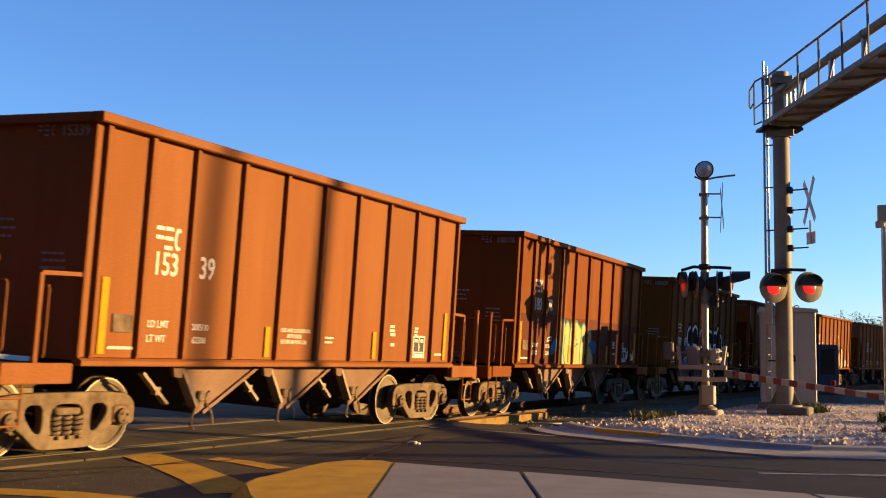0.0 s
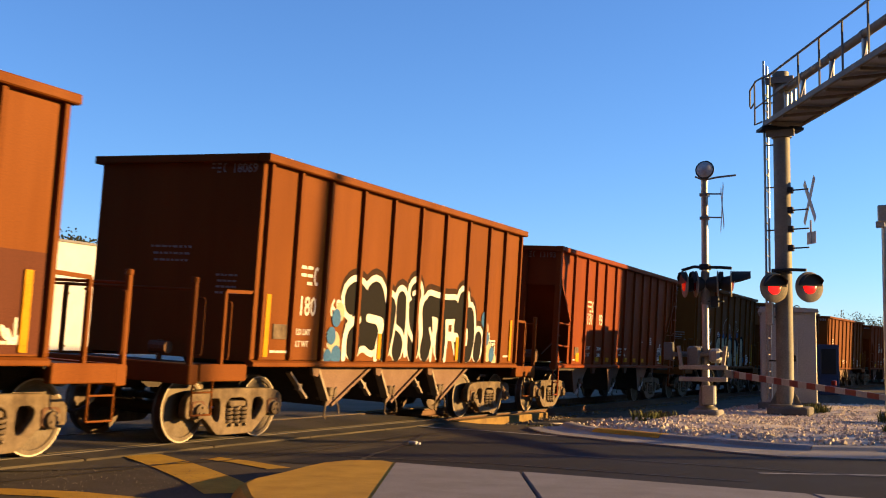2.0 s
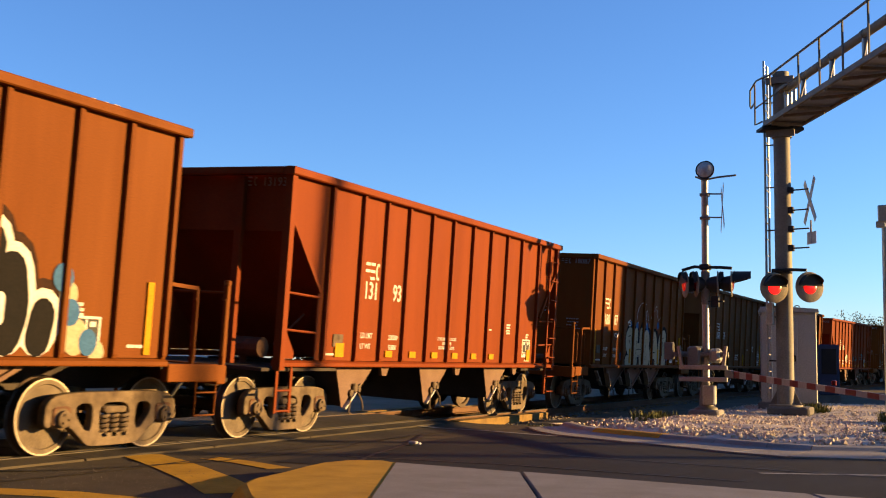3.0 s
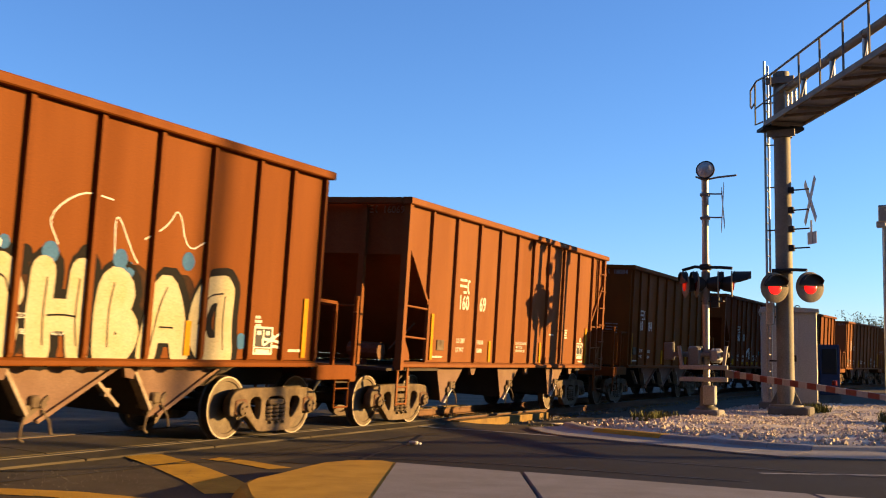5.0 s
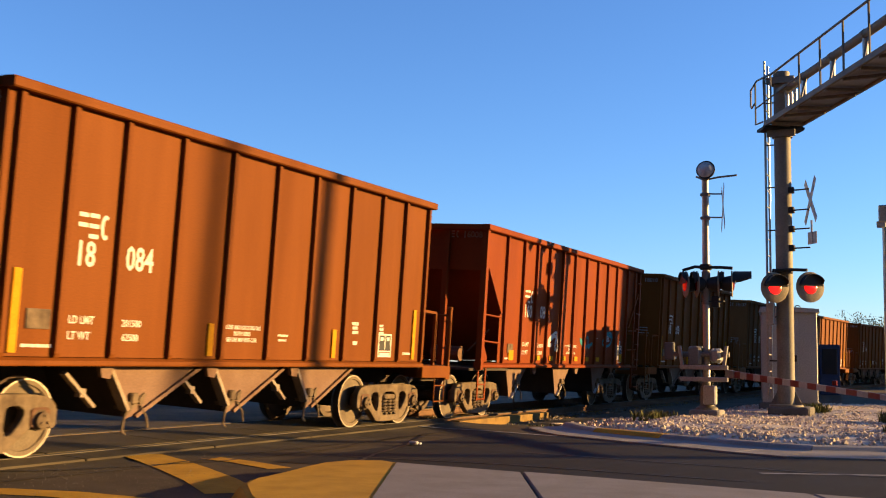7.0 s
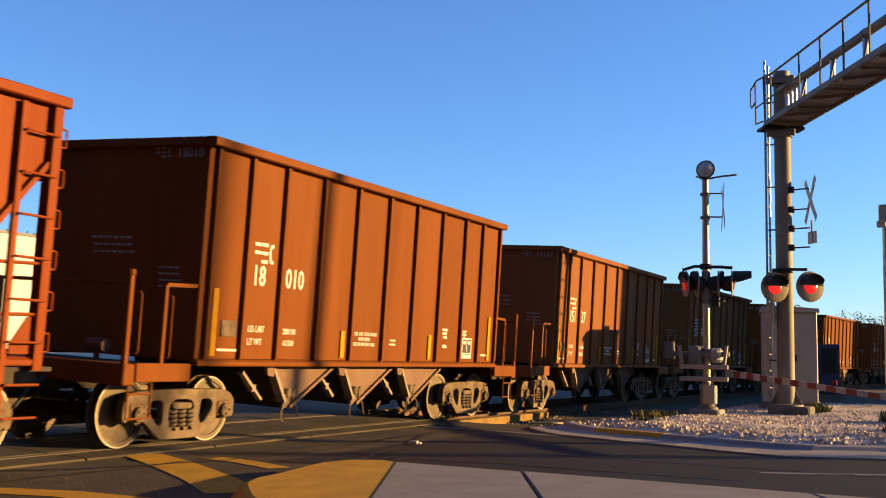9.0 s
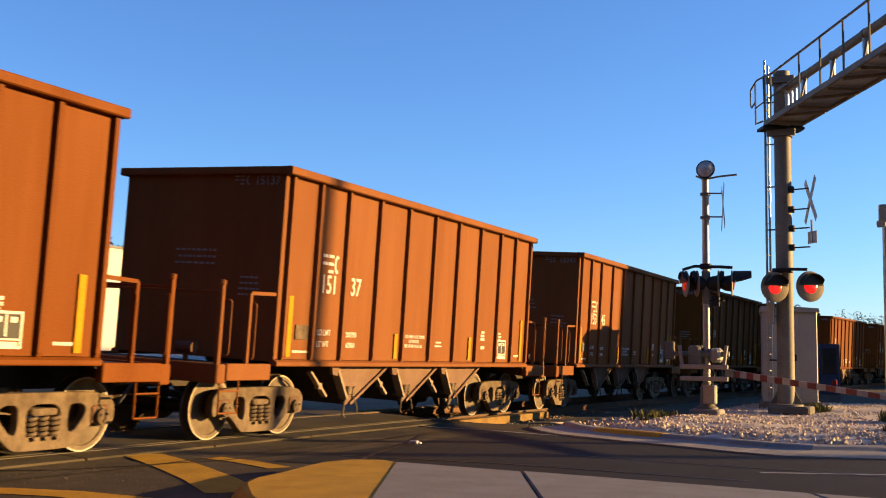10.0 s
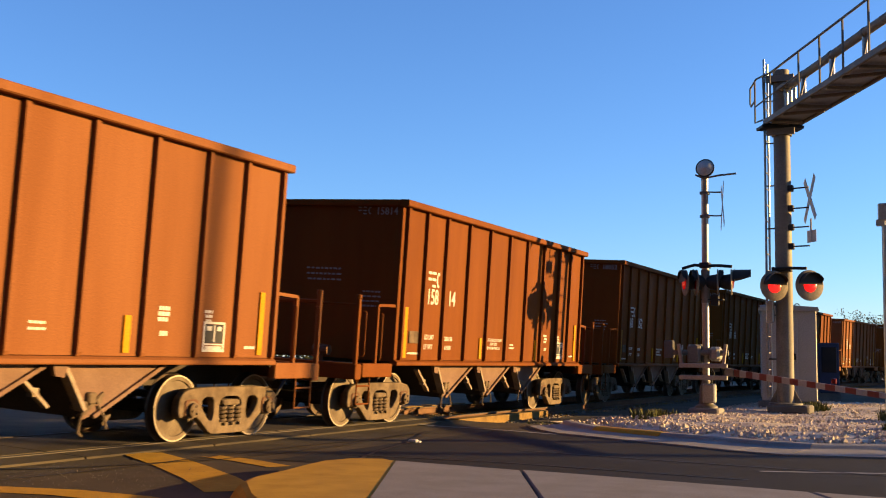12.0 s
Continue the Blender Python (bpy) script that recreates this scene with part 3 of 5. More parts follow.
# ---- cantilever signal ----
CX, CY, CZ = 7.63, 20.77, 0.24
cant = thing("cantilever_signal", "steel cantilever mast with a walkway arm over the road", "crossing signal", at=far_out(pose(CX, CY, CZ), 1.348))
part("footing", Geo().box(-0.5, 0.42, -0.42, 0.42, -0.45, 0.03, 0.03).box(-0.28, 0.45, -0.35, 0.35, 0.03, 0.18, 0.03), CONCRETE_DARK, cant, "weathered concrete footing")
for e in (-1, 1):
    part("gusset", Geo().prism([(e * 0.13, 0.18), (e * 0.3, 0.18), (e * 0.13, 0.5)], "y", -0.01, 0.01), GALV, cant)
part("mast", Geo().lathe([(0.30, 0.18), (0.30, 0.21), (0.155, 0.22), (0.15, 5.2), (0.145, 6.3), (0.15, 6.31), (0.15, 6.36), (0.02, 6.38)], Matrix(), 24), GALV, cant, smooth=True)
for z in (5.12, 6.12):
    part("clamp", Geo().lathe([(0.185, z), (0.185, z + 0.12), (0.16, z + 0.12), (0.16, z)], Matrix(), 20).box(-0.25, 0.25, -0.2, -0.12, z, z + 0.12), GALV, cant)
# ladder up the mast
part("ladder_stile", Geo().tube([(-0.30, -0.05, 0.3), (-0.30, -0.05, 6.6)], 0.022, 8), ALU, cant)
part("ladder_stile", Geo().tube([(-0.30, 0.33, 0.3), (-0.30, 0.33, 6.6)], 0.022, 8), ALU, cant)
rung = Geo().tube([(-0.30, -0.05, 0), (-0.30, 0.33, 0)], 0.012, 6).mesh("ladder_rung", ALU)
for i in range(20):
    part("ladder_rung", rung, ALU, cant, at=pose(0, 0, 0.5 + 0.305 * i))
for i in range(7):
    part("ladder_stay", Geo().tube([(-0.30, 0.0, 1.0 + 0.8 * i), (-0.14, 0, 1.0 + 0.8 * i)], 0.014, 6), BLACK, cant)
part("conduit_box", Geo().box(-0.29, -0.16, -0.24, -0.08, 1.65, 2.05, 0.015), ALU, cant)
# crossing lights on the mast
part("crossarm", Geo().tube([(-0.12, -0.36, 2.62), (0.1, -0.3, 2.64), (0.45, -0.36, 2.62)], 0.028).box(-0.17, 0.17, -0.32, -0.1, 2.58, 2.66, 0.01), BLACK, cant)
for x, le in ((-0.11, LENS), (0.50, LENS_DIM)):
    flasher(cant, pose(x, -0.42, 2.31, 0, 0, 38), le, 0.16, 0.275)
# crossbuck and sign on brackets
for z in (3.75, 4.12, 3.05, 3.40):
    part("sign_bracket", Geo().tube([(0.12, -0.05, z), (0.4, -0.12, z), (0.48, -0.14, z)], 0.014).box(0.1, 0.2, -0.12, 0.02, z - 0.05, z + 0.06, 0.01), BLACK, cant)
crossbuck(cant, pose(0.50, -0.15, 3.90, 0, 0, 114), 1.0)
part("track_count_sign", Geo().box(-0.14, 0.14, -0.004, 0.004, -0.11, 0.11).box(-0.02, 0.02, 0.004, 0.02, -0.11, 0.32), SIGNWHITE, cant, "small white plate", at=pose(0.52, -0.15, 3.22, 0, 0, 130))
# walkway arm: runs out over the lanes
ARM = Vector((0.474, -0.881, 0)).normalized()
SIDE = Vector((0.881, 0.474, 0)).normalized()


def ap(d, side, z):
    return ARM * d + SIDE * side + Vector((0, 0, z))


# a walkway on two channels, a round pipe chord over its middle, a handrail along one edge
L0, L1 = 0.02, 9.0
for e in (-0.33, 0.33):
    part("walkway_channel", Geo().bar(ap(L0, e, 5.37), ap(L1, e, 5.37), 0.05, 0.09), GALV, cant)
part("top_chord", Geo().tube([ap(-0.1, 0.0, 5.99), ap(L1, 0.0, 5.99)], 0.072, 14), GALV, cant, "round grey pipe chord", smooth=True)
for i in range(7):
    d = 1.12 + 1.27 * i
    part("truss_upright", Geo().tube([ap(d, 0.0, 5.40), ap(d, 0.0, 5.93)], 0.045, 10), ALU, cant, "bright aluminium upright", smooth=True)
    part("truss_diagonal", Geo().bar(ap(d + 0.1, 0.0, 5.93), ap(d + 0.62, -0.3, 5.42), 0.03, 0.04), GALV, cant)
    part("saddle", Geo().lathe([(0.082, -0.05), (0.082, 0.05), (0.07, 0.05), (0.07, -0.05)], Matrix.Translation(ap(d, 0.0, 5.99)) @ ARM.to_track_quat("Z", "X").to_matrix().to_4x4(), 12), GALV, cant)
for i in range(14):
    d = 0.3 + 0.64 * i
    part("floor_beam", Geo().bar(ap(d, -0.30, 5.32), ap(d + (0.35 if i % 2 else 0), 0.30, 5.32), 0.06, 0.05), GALV, cant)
part("walkway_grating", Geo().loft([[tuple(ap(d, e, z)) for e, z in ((-0.30, 5.37), (0.30, 5.37), (0.30, 5.40), (-0.30, 5.40))] for d in (L0, L1)]), ALU, cant, "grey steel walkway grating")
part("arm_seat", Geo().bar(ap(0.0, -0.42, 5.27), ap(0.0, 0.36, 5.27), 0.34, 0.05).bar(ap(0.05, -0.36, 5.32), ap(0.05, 0.36, 5.32), 0.1, 0.06), BLACK, cant)
part("arm_bracket", Geo().bar(ap(0.0, 0.0, 5.99), ap(0.55, 0.0, 5.99), 0.26, 0.05).bar(ap(0.3, 0.0, 5.9), ap(0.5, 0.0, 5.7), 0.12, 0.12), GALV, cant)
for d in (0.55, 0.75, 0.95):
    part("junction_tube", Geo().tube([ap(d, -0.1, 5.40), ap(d, -0.1, 5.80)], 0.035, 8), ALU, cant)
part("handrail", Geo().tube([ap(-0.05, -0.33, 6.27), ap(0.35, -0.33, 6.22), ap(L1, -0.33, 6.22)], 0.021, 8), GALV, cant)
part("mid_rail", Geo().tube([ap(-0.5, -0.33, 5.78), ap(1.75, -0.33, 5.83)], 0.016, 6), GALV, cant)
for d in [0.35] + [1.77 + 0.925 * i for i in range(8)]:
    part("rail_post", Geo().tube([ap(d, -0.33, 5.40), ap(d, -0.33, 6.22)], 0.019, 6), GALV, cant)
g = Geo().tube([ap(-0.05, -0.33, 6.27), ap(-0.42, -0.33, 6.30), ap(-0.77, -0.33, 6.20), ap(-0.78, -0.33, 5.90), ap(-0.72, -0.33, 5.84), ap(-0.5, -0.33, 5.9)], 0.018, 6)
g.tube([ap(-0.5, -0.33, 6.26), ap(-0.5, -0.33, 5.47), ap(-0.1, -0.33, 5.44)], 0.018, 6).tube([ap(-0.05, -0.33, 6.27), ap(0.02, -0.33, 5.40)], 0.016, 6)
part("end_rail", g, GALV, cant, "bent pipe rail round the ladder opening")

# ---- cabinets behind ----
bung = thing("signal_bungalow", "silver sheet-metal signal equipment house", "equipment house", at=far_out(pose(6.75, 27.2, 0.2, 0, 0, 9), 1.14))
part("body", Geo().box(-0.62, 0.62, -0.55, 1.4, 0.1, 2.2, 0.015), CABINET, bung)
part("roof", Geo().prism([(-0.68, 2.2), (0.68, 2.2), (0.66, 2.28), (0, 2.33), (-0.66, 2.28)], "y", -0.62, 1.46), CABINET, bung)
part("door", Geo().box(-0.5, 0.2, -0.58, -0.552, 0.25, 2.05, 0.008), CABINET, bung)
part("door_handle", Geo().box(0.1, 0.16, -0.62, -0.58, 1.05, 1.2, 0.01), BLACK, bung)
part("plinth", Geo().box(-0.7, 0.7, -0.62, 1.45, -0.4, 0.1, 0.02), CONCRETE_DARK, bung)
part("lifting_eye", Geo().tube([(0.2 + 0.06 * math.cos(a), -0.4, 2.31 + 0.06 * math.sin(a)) for a in [i * math.pi / 6 for i in range(7)]], 0.012, 6), BLACK, bung)
box2 = thing("relay_case", "tall narrow silver relay case on a stub leg", "equipment case", at=far_out(pose(6.75, 24.2, 0.2, 0, 0, 9), 1.3))
part("body", Geo().box(-0.14, 0.14, -0.2, 0.2, 0.25, 2.2, 0.015), CABINET, box2)
part("door", Geo().box(-0.11, 0.11, -0.225, -0.202, 0.35, 2.1, 0.006), CABINET, box2)
part("leg", Geo().tube([(0, 0, -0.1), (0, 0, 0.25)], 0.06, 10), GALV, box2)
booth = thing("blue_kiosk", "blue steel kiosk with a dark window", "kiosk", at=pose(6.22, 39.75, -0.1, 0, 0, 9))
part("body", Geo().box(-0.33, 0.33, -0.4, 0.4, 0.3, 2.0, 0.03), BLUE, booth)
part("window", Geo().box(-0.24, 0.24, -0.425, -0.4, 1.0, 1.85, 0.01), GLASS_DARK, booth)
part("plinth", Geo().box(-0.36, 0.36, -0.34, 0.34, -0.4, 0.3), CONCRETE_DARK, booth)
pole = thing("camera_post", "pale post with a small head box", "post", at=far_out(pose(9.16, 23.94, 0.1), 1.25))
part("post", Geo().lathe([(0.07, -0.3), (0.06, 4.0), (0.02, 4.0)], Matrix(), 14), ALU, pole, smooth=True)
part("head_box", Geo().box(-0.12, 0.12, -0.12, 0.12, 4.0, 4.35, 0.02).box(-0.16, 0.02, -0.1, 0.1, 3.9, 4.02, 0.01), ALU, pole)


# ---- trees ----
def tree(label, x, y, z, h, w, seed, bare=0.0):
    r = random.Random(seed)
    t = thing("tree", label, "tree", "trees along the line", at=pose(x, y, z))
    g, tips = Geo(), []
    trunk = [(0, 0, 0), (r.uniform(-0.1, 0.1) * h * 0.2, r.uniform(-0.1, 0.1) * h * 0.2, h * 0.25), (r.uniform(-0.1, 0.1) * h * 0.4, 0, h * 0.5)]
    g.tube(trunk, h * 0.03, 8, h * 0.018)
    for i in range(16):
        a = i * 2.4 + r.uniform(-0.4, 0.4)
        z0 = h * r.uniform(0.22, 0.5)
        e = Vector((math.cos(a) * w * r.uniform(0.25, 0.5), math.sin(a) * w * r.uniform(0.25, 0.5), h * r.uniform(0.55, 0.95)))
        b = Vector((0, 0, z0)) * 0.5 + e * 0.5 + Vector((0, 0, -h * 0.06))
        g.tube([(0, 0, z0), b, e], h * 0.011, 5, h * 0.002)
        tips += [e, b.lerp(e, 0.5), b.lerp(e, 0.75)]
        for k in range(3):
            q = b.lerp(e, r.uniform(0.2, 0.9))
            v = q + Vector((r.uniform(-1, 1), r.uniform(-1, 1), r.uniform(-0.2, 1))) * w * 0.14
            g.tube([q, v], h * 0.004, 4, h * 0.001)
            tips.append(v)
    part("trunk", g, BARK, t)
    c = Geo()
    for p in tips:
        n = int(46 * (1 - bare))
        for k in range(n):
            q = p + Vector((r.gauss(0, 1), r.gauss(0, 1), r.gauss(0, 0.7))) * w * 0.055
            u = Vector((r.uniform(-1, 1), r.uniform(-1, 1), r.uniform(-1, 1))).normalized()
            v = u.orthogonal().normalized()
            s = h * r.uniform(0.008, 0.018)
            c.add([q - u * s, q + v * s * 0.6, q + u * s, q - v * s * 0.6], [(0, 1, 2, 3)])
    part("crown", c, LEAF, t)
    return t


for i, (x, y, h, w, thin) in enumerate(((0.6, 128, 7.6, 6.5, 0.4), (-3.4, 126, 6.2, 5, 0.4), (4.5, 132, 7.2, 6.5, 0.3), (9.5, 120, 6.0, 6, 0.3), (-60, 71, 12.8, 9, 0.1), (-61, 80, 12, 9, 0.1), (-60, 60, 11, 8, 0.1))):
    tree("thin-crowned green tree far behind the line" if y > 100 else "leafy green tree behind the white warehouse", x, y, -0.27, h, w, 20 + i, thin)
# low scrub far off along the line
scr = Geo()
r = random.Random(8)
for i in range(9000):
    x, y = r.uniform(-70, 60), r.uniform(105, 118)
    z = -0.26 + 2.6 * r.random() * (0.6 + 0.4 * math.sin(x * 0.35) * math.sin(x * 0.13 + 1))
    u = Vector((r.uniform(-1, 1), r.uniform(-1, 1), r.uniform(-1, 1))).normalized()
    v = u.orthogonal()
    s = r.uniform(0.1, 0.28)
    q = Vector((x, y, z))
    scr.add([q - u * s, q + v * s, q + u * s, q - v * s], [(0, 1, 2, 3)])
thing("far_scrub", "belt of dark green scrub far along the line", "scrub", geo=scr, material=LEAF, kind="stuff")


# ---- buildings ----
def plain_house(name, label, x0, x1, y0, y1, h, wins=()):
    b = thing(name, label, "building", kind="")
    t = 0.25
    part("wall", Geo().box(x0, x1, y0, y0 + t, -0.3, h), PLASTER, b)
    part("wall", Geo().box(x0, x1, y1 - t, y1, -0.3, h), PLASTER, b)
    part("wall", Geo().box(x0, x0 + t, y0 + t, y1 - t, -0.3, h), PLASTER, b)
    part("wall", Geo().box(x1 - t, x1, y0 + t, y1 - t, -0.3, h), PLASTER, b)
    part("roof", Geo().box(x0 - 0.1, x1 + 0.1, y0 - 0.1, y1 + 0.1, h, h + 0.18, 0.03), ROOFGREY, b)
    return b


plain_house("warehouse", "long white rendered warehouse beyond the tracks", -54, -45, 28.0, 76.0, 8.8)
# buildings added beside the road, out of view, to cast shade on the train
plain_house("roadside_building", "plain rendered building added out of view to shade the train", 14.0, 24, 43.65, 70.6, 8.4)
plain_house("roadside_building", "plain rendered building added out of view to shade the train", 26, 40, 94.4, 135, 13.0)


def utility_pole(x, y, h, r):
    u = thing("utility_pole", "tall wooden utility pole beside the road", "pole", "poles along the road", at=pose(x, y, -0.3))
    part("shaft", Geo().tube([(0, 0, 0), (0, 0, h)], r, 12, r * 0.75), TIMBER, u, smooth=True)
    part("crossarm", Geo().box(-0.06, 0.06, -1.2, 1.2, h - 0.7, h - 0.58, 0.01), TIMBER, u)
    return u


utility_pole(31.9, 32.4, 12, 0.2)
utility_pole(49.0, 39.8, 15, 0.22)
# unseen leaf belt added behind the road: closes the place, dims skylight on car ends
belt = Geo()
r = random.Random(11)
for i in range(28000):
    x = r.uniform(-60, 60)
    y = -12 - r.uniform(0, 4)
    z = -0.26 + (22 + 3 * math.sin(x * 0.21) * math.sin(x * 0.083 + 1)) * r.random()
    u = Vector((r.uniform(-1, 1), r.uniform(-1, 1), r.uniform(-1, 1))).normalized()
    v = u.orthogonal()
    s = r.uniform(0.3, 0.6)
    q = Vector((x, y, z))
    belt.add([q - u * s, q + v * s, q + u * s, q - v * s], [(0, 1, 2, 3)])
thing("tree_belt", "unseen dark green leaf belt added to block skylight", "trees", geo=belt, material=LEAF, kind="stuff")


# ---- freight cars ----
V0, ACC = 11.738, -0.0103
R_WHEEL = 0.457


def side_matrix(y, z, near=True):
    """A frame on the car's side: x runs along the side, y up, z outward."""
    return Matrix.Translation((SKIN + 0.004, y, z)) @ Matrix(((0, 0, 1, 0), (1, 0, 0, 0), (0, 1, 0, 0), (0, 0, 0, 1)))


def end_matrix(x, y, z):
    """A frame on the car's leading end: x runs across, y up, z outward (to -y)."""
    return Matrix.Translation((x, y, z)) @ Matrix(((1, 0, 0, 0), (0, 0, -1, 0), (0, 1, 0, 0), (0, 0, 0, 1)))


SKIN = 1.50
SHARED = {}


def rounded(pts, turns=2):
    """A closed outline with its corners cut soft."""
    for k in range(turns):
        pts = [q for a, b in zip(pts, pts[1:] + pts[:1]) for q in ((a[0] * 0.8 + b[0] * 0.2, a[1] * 0.8 + b[1] * 0.2), (a[0] * 0.2 + b[0] * 0.8, a[1] * 0.2 + b[1] * 0.8))]
    return pts


def casting(name, outlines, x0, x1, material):
    """A thick plate in the (y, z) plane with holes and rounded edges."""
    cu = bpy.data.curves.new(name, "CURVE")
    cu.dimensions, cu.fill_mode, cu.extrude, cu.bevel_depth, cu.bevel_resolution = "2D", "BOTH", (x1 - x0) / 2 - 0.016, 0.016, 1
    for pts in outlines:
        sp = cu.splines.new("POLY")
        pts = rounded(pts)
        sp.points.add(len(pts) - 1)
        for q, (y, z) in zip(sp.points, pts):
            q.co = (y, z, 0, 1)
        sp.use_cyclic_u = True
    ob = new("casting_source", cu)
    me = bpy.data.meshes.new_from_object(ob.evaluated_get(bpy.context.evaluated_depsgraph_get()))
    bpy.data.objects.remove(ob)
    me.transform(Matrix.Translation(((x0 + x1) / 2, 0, 0)) @ Matrix(((0, 0, 1, 0), (1, 0, 0, 0), (0, 1, 0, 0), (0, 0, 0, 1))))
    me.materials.clear()
    me.materials.append(material)
    me.polygons.foreach_set("use_smooth", [True] * len(me.polygons))
    me.set_sharp_from_angle(angle=radians(45))
    return me


def running_gear():
    """Meshes that all cars share."""
    ax = Matrix.Rotation(radians(90), 4, "Y")
    prof = [(0.02, 0.0), (0.09, 0.0), (0.11, 0.03), (0.15, 0.045), (0.30, 0.03), (0.375, 0.015), (0.385, 0.035), (0.436, 0.035), (0.455, 0.035), (0.457, 0.03), (0.462, -0.07), (0.488, -0.085), (0.485, -0.105), (0.40, -0.105), (0.38, -0.06), (0.2, -0.03), (0.13, -0.09), (0.02, -0.09)]
    g = Geo()
    g.lathe(prof, ax, 36)
    n = 36
    g.m = [1 if (i // n) in (7, 8) else 2 if (i // n) in range(9, 17) else 0 for i in range(len(g.f))]
    SHARED["wheel"] = g.mesh("wheel", WHEEL, TREAD, STEEL, smooth=True)
    SHARED["axle"] = Geo().tube([(-1.06, 0, 0), (1.06, 0, 0)], 0.08, 12).mesh("wheelset", DARK, smooth=True)
    cap = Geo().lathe([(0.02, 0.11), (0.085, 0.11), (0.1, 0.10), (0.10, 0.06), (0.125, 0.05), (0.125, -0.12), (0.02, -0.12)], Matrix.Translation((1.06, 0, 0)) @ ax, 16)
    for k in range(3):
        a = k * 2.094 + 0.4
        cap.lathe([(0.004, 0.0), (0.017, 0.0), (0.017, 0.02), (0.004, 0.02)], Matrix.Translation((1.168, 0.055 * math.cos(a), 0.055 * math.sin(a))) @ ax, 6)
    SHARED["cap"] = cap.mesh("bearing_cap", TRUCK, smooth=True)
    half = [(0.45, 0.745), (0.80, 0.735), (1.02, 0.70), (1.13, 0.60), (1.13, 0.38), (1.05, 0.36), (1.02, 0.55), (0.78, 0.55), (0.75, 0.36), (0.68, 0.33), (0.45, 0.14), (0.36, 0.115)]
    outer = half + [(-y, z) for y, z in reversed(half)]
    hole = [(0.38, 0.63), (0.58, 0.64), (0.67, 0.58), (0.66, 0.47), (0.50, 0.29), (0.40, 0.27), (0.36, 0.38)]
    SHARED["frame"] = casting("side_frame", (outer, hole, [(-y, z) for y, z in hole], [(-0.27, 0.64), (0.27, 0.64), (0.27, 0.24), (-0.27, 0.24)]), 0.97, 1.09, TRUCK)
    coil = Geo().tube([(1.06 + 0.062 * math.cos(a), 0.062 * math.sin(a), 0.235 + 0.25 * a / 27.0) for a in [i * 27.0 / 60 for i in range(61)]], 0.023, 6)
    SHARED["spring"] = coil.mesh("coil_spring", TRUCK, smooth=True)
    SHARED["bolster"] = Geo().box(-1.11, 1.11, -0.2, 0.2, 0.50, 0.58, 0.02).box(-0.3, 0.3, -0.2, 0.2, 0.6, 0.75).mesh("bolster", TRUCK)
    SHARED["beam"] = Geo().box(-0.9, 0.9, -0.05, 0.05, 0.3, 0.4).mesh("brake_beam", DARK)
    SHARED["coupler"] = Geo().box(-0.09, 0.09, -0.85, 0.0, 0.78, 0.96, 0.02).box(-0.16, 0.1, -0.92, -0.7, 0.74, 1.0, 0.04).mesh("coupler", TRUCK)
    SHARED["hose"] = Geo().tube([(0.35, -0.2, 0.9), (0.35, -0.45, 0.75), (0.3, -0.62, 0.5), (0.15, -0.7, 0.42), (0.05, -0.75, 0.45)], 0.025, 7).mesh("air_hose", BLACK, smooth=True)
    SHARED["bore"] = Geo().box(0.9, 1.14, -0.16, 0.16, 0.36, 0.6, 0.03).mesh("bearing_adapter", RAIL)


running_gear()


def trucks(car, centres):
    sets = []
    for c in centres:
        for side in (1, -1):
            m = pose(0, c, 0) if side > 0 else pose(0, c, 0, 0, 0, 180)
            f = part("side_frame", SHARED["frame"], None, car, at=m)
            for y in (-0.17, 0.0, 0.17):
                part("coil_spring", SHARED["spring"], None, f, at=pose(0, y, 0))
            for y in (-0.889, 0.889):
                part("bearing_adapter", SHARED["bore"], None, f, at=pose(-0.03, y, 0))
        part("bolster", SHARED["bolster"], None, car, at=pose(0, c, 0))
        for y in (-0.889, 0.889):
            w = part("wheelset", SHARED["axle"], None, car, at=pose(0, c + y, R_WHEEL))
            part("wheel", SHARED["wheel"], None, w, at=pose(0.80, 0, 0))
            part("wheel", SHARED["wheel"], None, w, at=pose(-0.80, 0, 0, 0, 0, 180))
            part("bearing_cap", SHARED["cap"], None, w)
            part("bearing_cap", SHARED["cap"], None, w, at=pose(0, 0, 0, 0, 0, 180))
            sets.append(w)
        for y in (-0.35, 0.35):
            part("brake_beam", SHARED["beam"], None, car, at=pose(0, c + y, 0))
    return sets


def grab(g, a, b, out, r=0.013):
    """A bent grab iron from a to b, standing off by out."""
    a, b, o = Vector(a), Vector(b), Vector(out)
    return g.tube([a, a + o * 0.8, a.lerp(b, 0.04) + o, a.lerp(b, 0.96) + o, b + o * 0.8, b], r, 6)


def chute_latch(car, y, z):
    g = Geo()
    g.tube([(1.16, y - 0.12, z + 0.1), (1.34, y - 0.12, z + 0.1)], 0.06, 10)
    g.tube([(1.16, y + 0.1, z + 0.16), (1.36, y + 0.1, z + 0.16)], 0.045, 10)
    g.bar((1.3, y - 0.16, z - 0.02), (1.3, y + 0.2, z + 0.24), 0.05, 0.05)
    g.tube([(1.32, y - 0.1, z + 0.08), (1.36, y - 0.2, z - 0.06), (1.36, y - 0.22, z - 0.2), (1.36, y - 0.16, z - 0.24)], 0.016, 6)
    g.tube([(1.32, y + 0.12, z + 0.1), (1.36, y + 0.2, z - 0.04), (1.36, y + 0.24, z - 0.18)], 0.016, 6)
    g.box(1.2, 1.36, y - 0.08, y + 0.06, z + 0.12, z + 0.26, 0.02)
    part("door_latch", g, TRUCK, car, "dusty steel hopper door latch")


